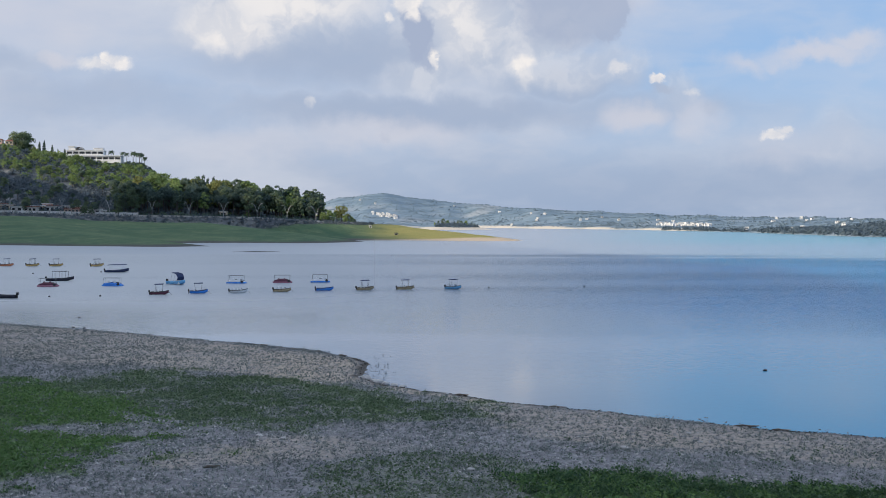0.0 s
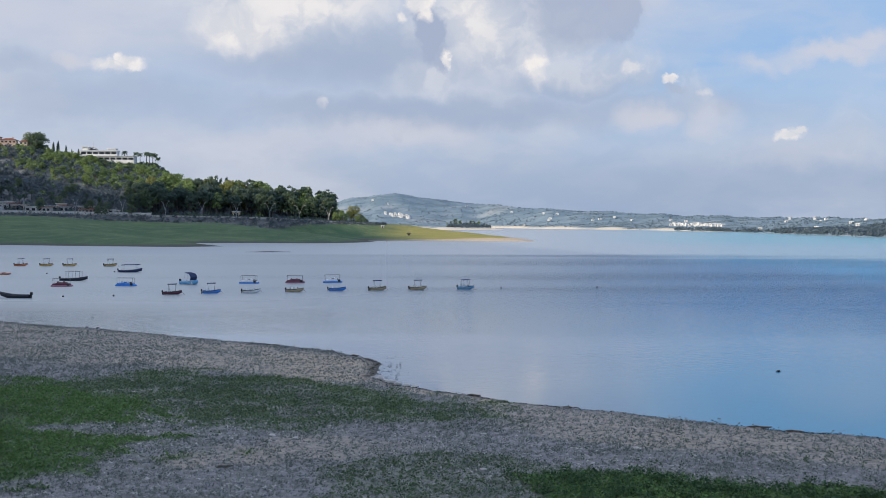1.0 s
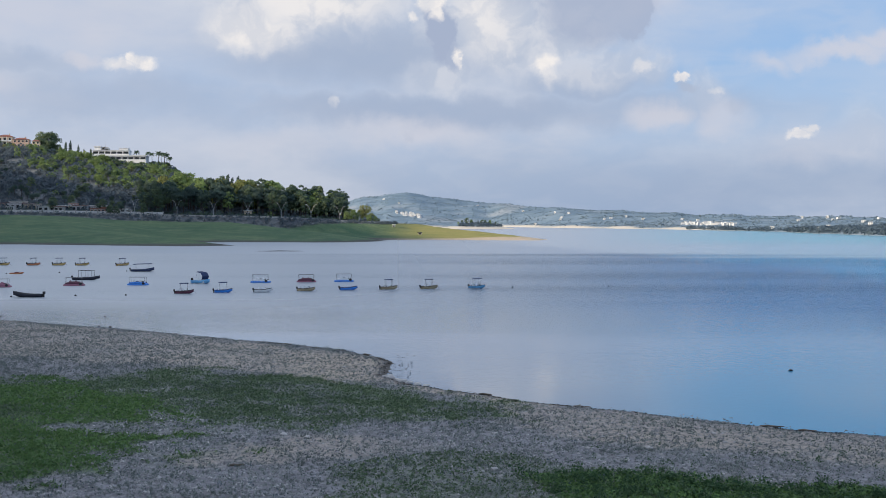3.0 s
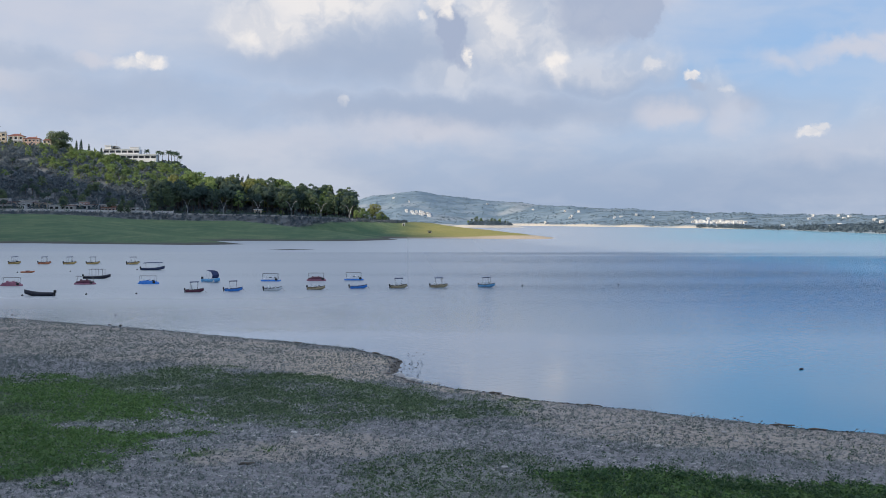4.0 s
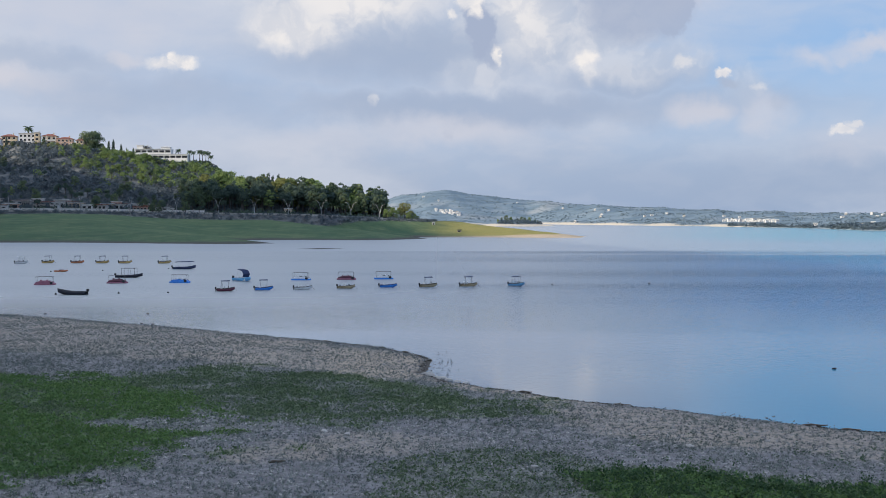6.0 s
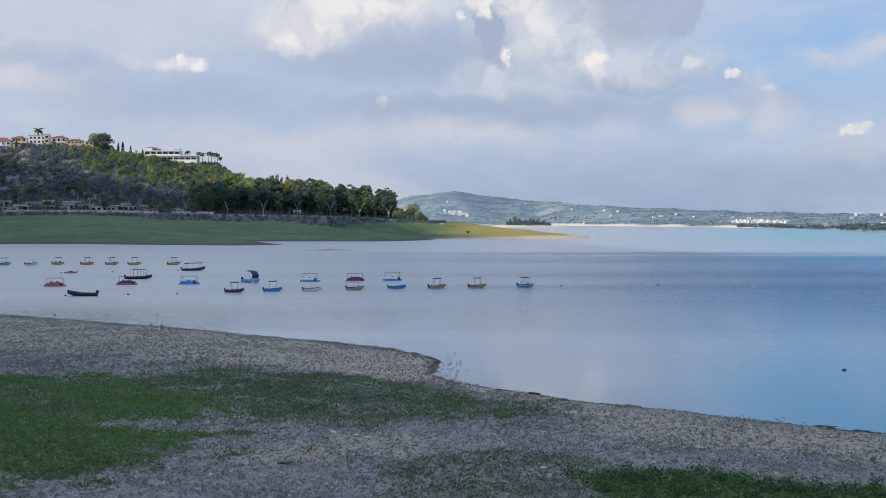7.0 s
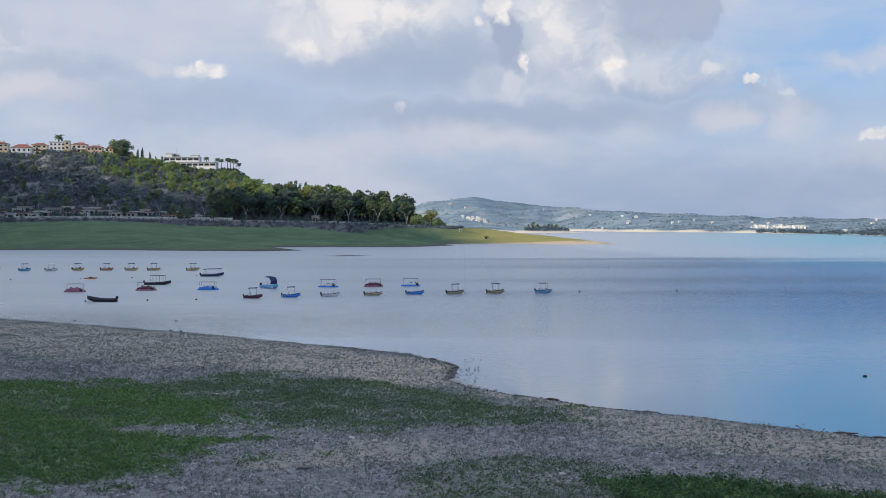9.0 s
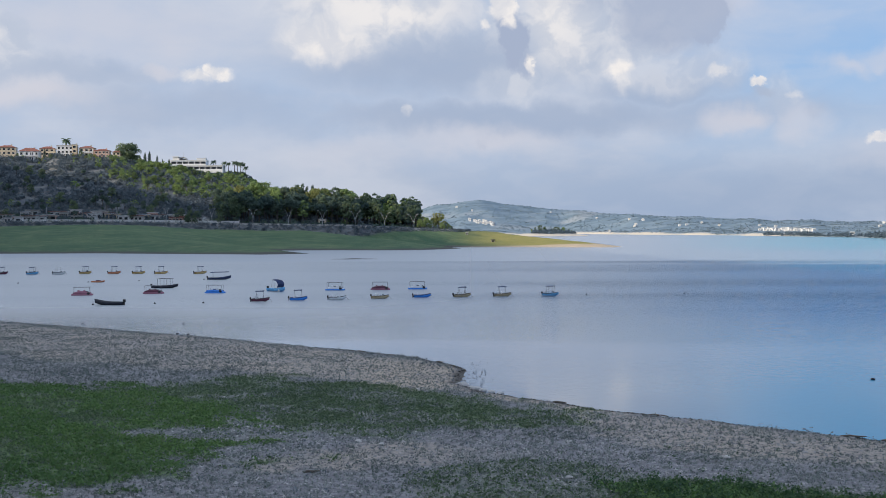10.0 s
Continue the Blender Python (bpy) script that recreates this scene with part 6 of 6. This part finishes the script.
x, y, z = scatter(60000, lambda x, y, d: cover(x, y, BUSH, 0.8, 3.2) * 0.55)
leaf_patch("leafy_plants", x, y, z, 34, 0.20, 0.50, 0.085, M_PLANT, "knee-high leafy green plants", "plants")
x, y, z = scatter(90000, lambda x, y, d: 0.05 * (x > 1) * (y < 76) * (1 - 0.7 * green_at(x, y)) * smooth(76 - y, 0, 8))
leaf_patch("upright_weeds", x, y, z, 14, 0.10, 0.42, 0.055, M_PLANT, "scattered upright leafy weeds on the gravel", "weeds")
x, y, z = scatter(260000, lambda x, y, d: (0.34 + 0.4 * smooth(wobble(x, y, 3.0, 7.0), -0.4, 0.6)) * (1 - 0.4 * green_at(x, y)) * (1 - 0.45 * sand_at(x, y)) * (d > 1.1))
tufts("dry_tufts", x, y, z, 5, 0.17, 0.035, 0.7, M_DRY, "grey-green dry tufts among the gravel", "dry plants")
x, y, z = scatter(150000, lambda x, y, d: 0.6 * np.maximum(cover(x, y, STRIP, 2.2, 1.4), 0.8 * cover(x, y, FRONT, 1.2, 2.1)))
tufts("green_grass", x, y, z, 6, 0.16, 0.03, 0.7, M_DULL, "short dull green grass in strips over the shore", "grass")
x, y, z = scatter(26000, lambda x, y, d: 0.10 * (1 - sand_at(x, y)))
leaf_patch("small_shrubs", x, y, z, 8, 0.14, 0.28, 0.06, M_SCRUB_SHADED, "small dark shrubs dotted over the gravel", "shrubs")
x, y, z = scatter(300000, lambda x, y, d: np.where(y < 86, 0.75, 0.32) * (1 - green_at(x, y)) * (1 - 0.45 * sand_at(x, y)))
tagged(rocks("pebbles", x, y, z, 0.03 + 0.11 * vr.random(len(x)) ** 2, M_STONE, 43), "pale pebbles over the shore", "pebbles", kind="stuff")
x, y, z = scatter(500000, lambda x, y, d: np.where(x > -5, 0.55, 0.3) * (d < 0.45 + 0.5 * smooth(wobble(x, y, 1.1, 3.0), 0.1, 0.8)))
leaf_patch("shoreline_wrack", x, y, z, 5, 0.10, 0.05, 0.06, M_WRACK, "dark wrack and weed along the water's edge", "wrack")
x, y, z = scatter(160000, lambda x, y, d: 0.07 * (d < 3.0) * (x < -4))
tufts("shoreline_tufts", x, y, z, 6, 0.30, 0.03, 0.45, M_SCRUB_SHADED, "upright dark tufts along the water's edge", "plants")
n = 40
x, y = vr.uniform(-7.2, -5.0, n), vr.uniform(101.5, 114, n)
tufts("reeds", x, y, np.full(n, -0.1), 3, 0.5, 0.02, 0.25, M_SCRUB_SHADED, "thin reeds standing in the shallows", "reeds")


n = 34
x, y = -7.4 + np.abs(vr.normal(size=n)) * 1.0, vr.uniform(96, 122, n)
keep = inland(x, y) < -0.1
leaf_patch("shallows_plants", x[keep], y[keep], np.full(keep.sum(), -0.05), 7, 0.08, 0.18, 0.05, M_WRACK, "dark sprigs standing in the shallows off the point", "plants")


def stone(seed):
    r = np.random.default_rng(seed)
    bm = bmesh.new()
    bmesh.ops.create_icosphere(bm, subdivisions=2, radius=1.0)
    for q in bm.verts:
        q.co *= 1 + 0.25 * noise.noise(q.co * 1.6 + Vector((seed, 0, 0)))
        q.co.z *= 0.55
        q.co.x *= 1.25
    ob = part("stone", bm, M_STONE, None, smooth=False)
    return tagged(ob, "pale grey rounded stone on the shore", "stone", "stones on the shore")


STONES = [stone(k) for k in range(4)]
spots = [(-7.2, 103.2, 0.35), (-6.7, 102.0, 0.4), (-6.1, 101.0, 0.3), (-5.6, 100.2, 0.4), (-5.0, 99.4, 0.35), (-4.2, 98.7, 0.3), (-3.4, 97.9, 0.3), (-6.9, 104.3, 0.25)]
for k in range(36):
    a, b = float(vr.uniform(-30, 24)), float(vr.uniform(54, 110))
    if float(inland(np.array([a]), np.array([b]))[0]) > 2 and -0.48 < a / b < 0.4 and float(green_at(np.array([a]), np.array([b]))[0]) < 0.3:
        spots.append((a, b, float(vr.uniform(0.10, 0.22))))
for k, (a, b, s) in enumerate(spots):
    ob = STONES[k] if k < 4 else copy_thing(STONES[k % 4], pose(0, 0, 0))
    ob.matrix_basis = pose(a, b, float(near_height(np.array([a]), np.array([b]))[0]) + 0.2 * s, 0, 0, 67 * k) @ Matrix.Diagonal((s, s, s, 1))


def driftwood(x, y, L, turn):
    bm = bmesh.new()
    tube(bm, [(-L / 2, 0, 0.05), (-L / 6, 0.06 * L, 0.09), (L / 5, 0.02 * L, 0.07), (L / 2, 0.08 * L, 0.12)], [0.05, 0.08, 0.07, 0.03], 7)
    tube(bm, [(L / 6, 0.03 * L, 0.08), (L / 3, -0.12 * L, 0.18)], [0.04, 0.015], 5)
    ob = tagged(part("driftwood", bm, M_WOOD, None), "weathered grey driftwood branch on the gravel", "driftwood", "driftwood")
    ob.matrix_basis = pose(x, y, float(near_height(np.array([x]), np.array([y]))[0]), 0, 0, turn)


for x, y, L, a in ((-12.6, 62.5, 0.9, 4), (20.6, 78.0, 1.6, -20), (22.6, 76.8, 1.2, -28), (-20.5, 130.6, 1.5, -35), (-10.5, 120.4, 1.3, -50), (8.6, 86.4, 1.4, -30), (1.5, 92.0, 1.2, -35)):
    driftwood(x, y, L, a)


def log_end():
    """A short dark log, low on the water."""
    bm = bmesh.new()
    loft(bm, [[Vector((x, w * math.cos(a), 0.05 + h * math.sin(a))) for a in [2 * math.pi * q / 8 for q in range(8)]] for x, w, h in ((-0.22, 0.02, 0.02), (-0.1, 0.10, 0.09), (0.08, 0.11, 0.10), (0.22, 0.03, 0.03))])
    return tagged(part("floating_log_end", bm, M_DARK, None, smooth=True), "short dark log end afloat near the shore", "log", "floating logs")


first = None
for x, y, a in ((30.3, 108.3, 10), (-53.1, 168.2, 5), (-68.5, 168.0, 30), (-49.0, 152.6, 0), (-47.2, 151.6, 20)):
    if first is None:
        first = log_end()
        first.matrix_basis = pose(x, y, 0, 0, 0, a)
    else:
        copy_thing(first, pose(x, y, 0, 0, 0, a))
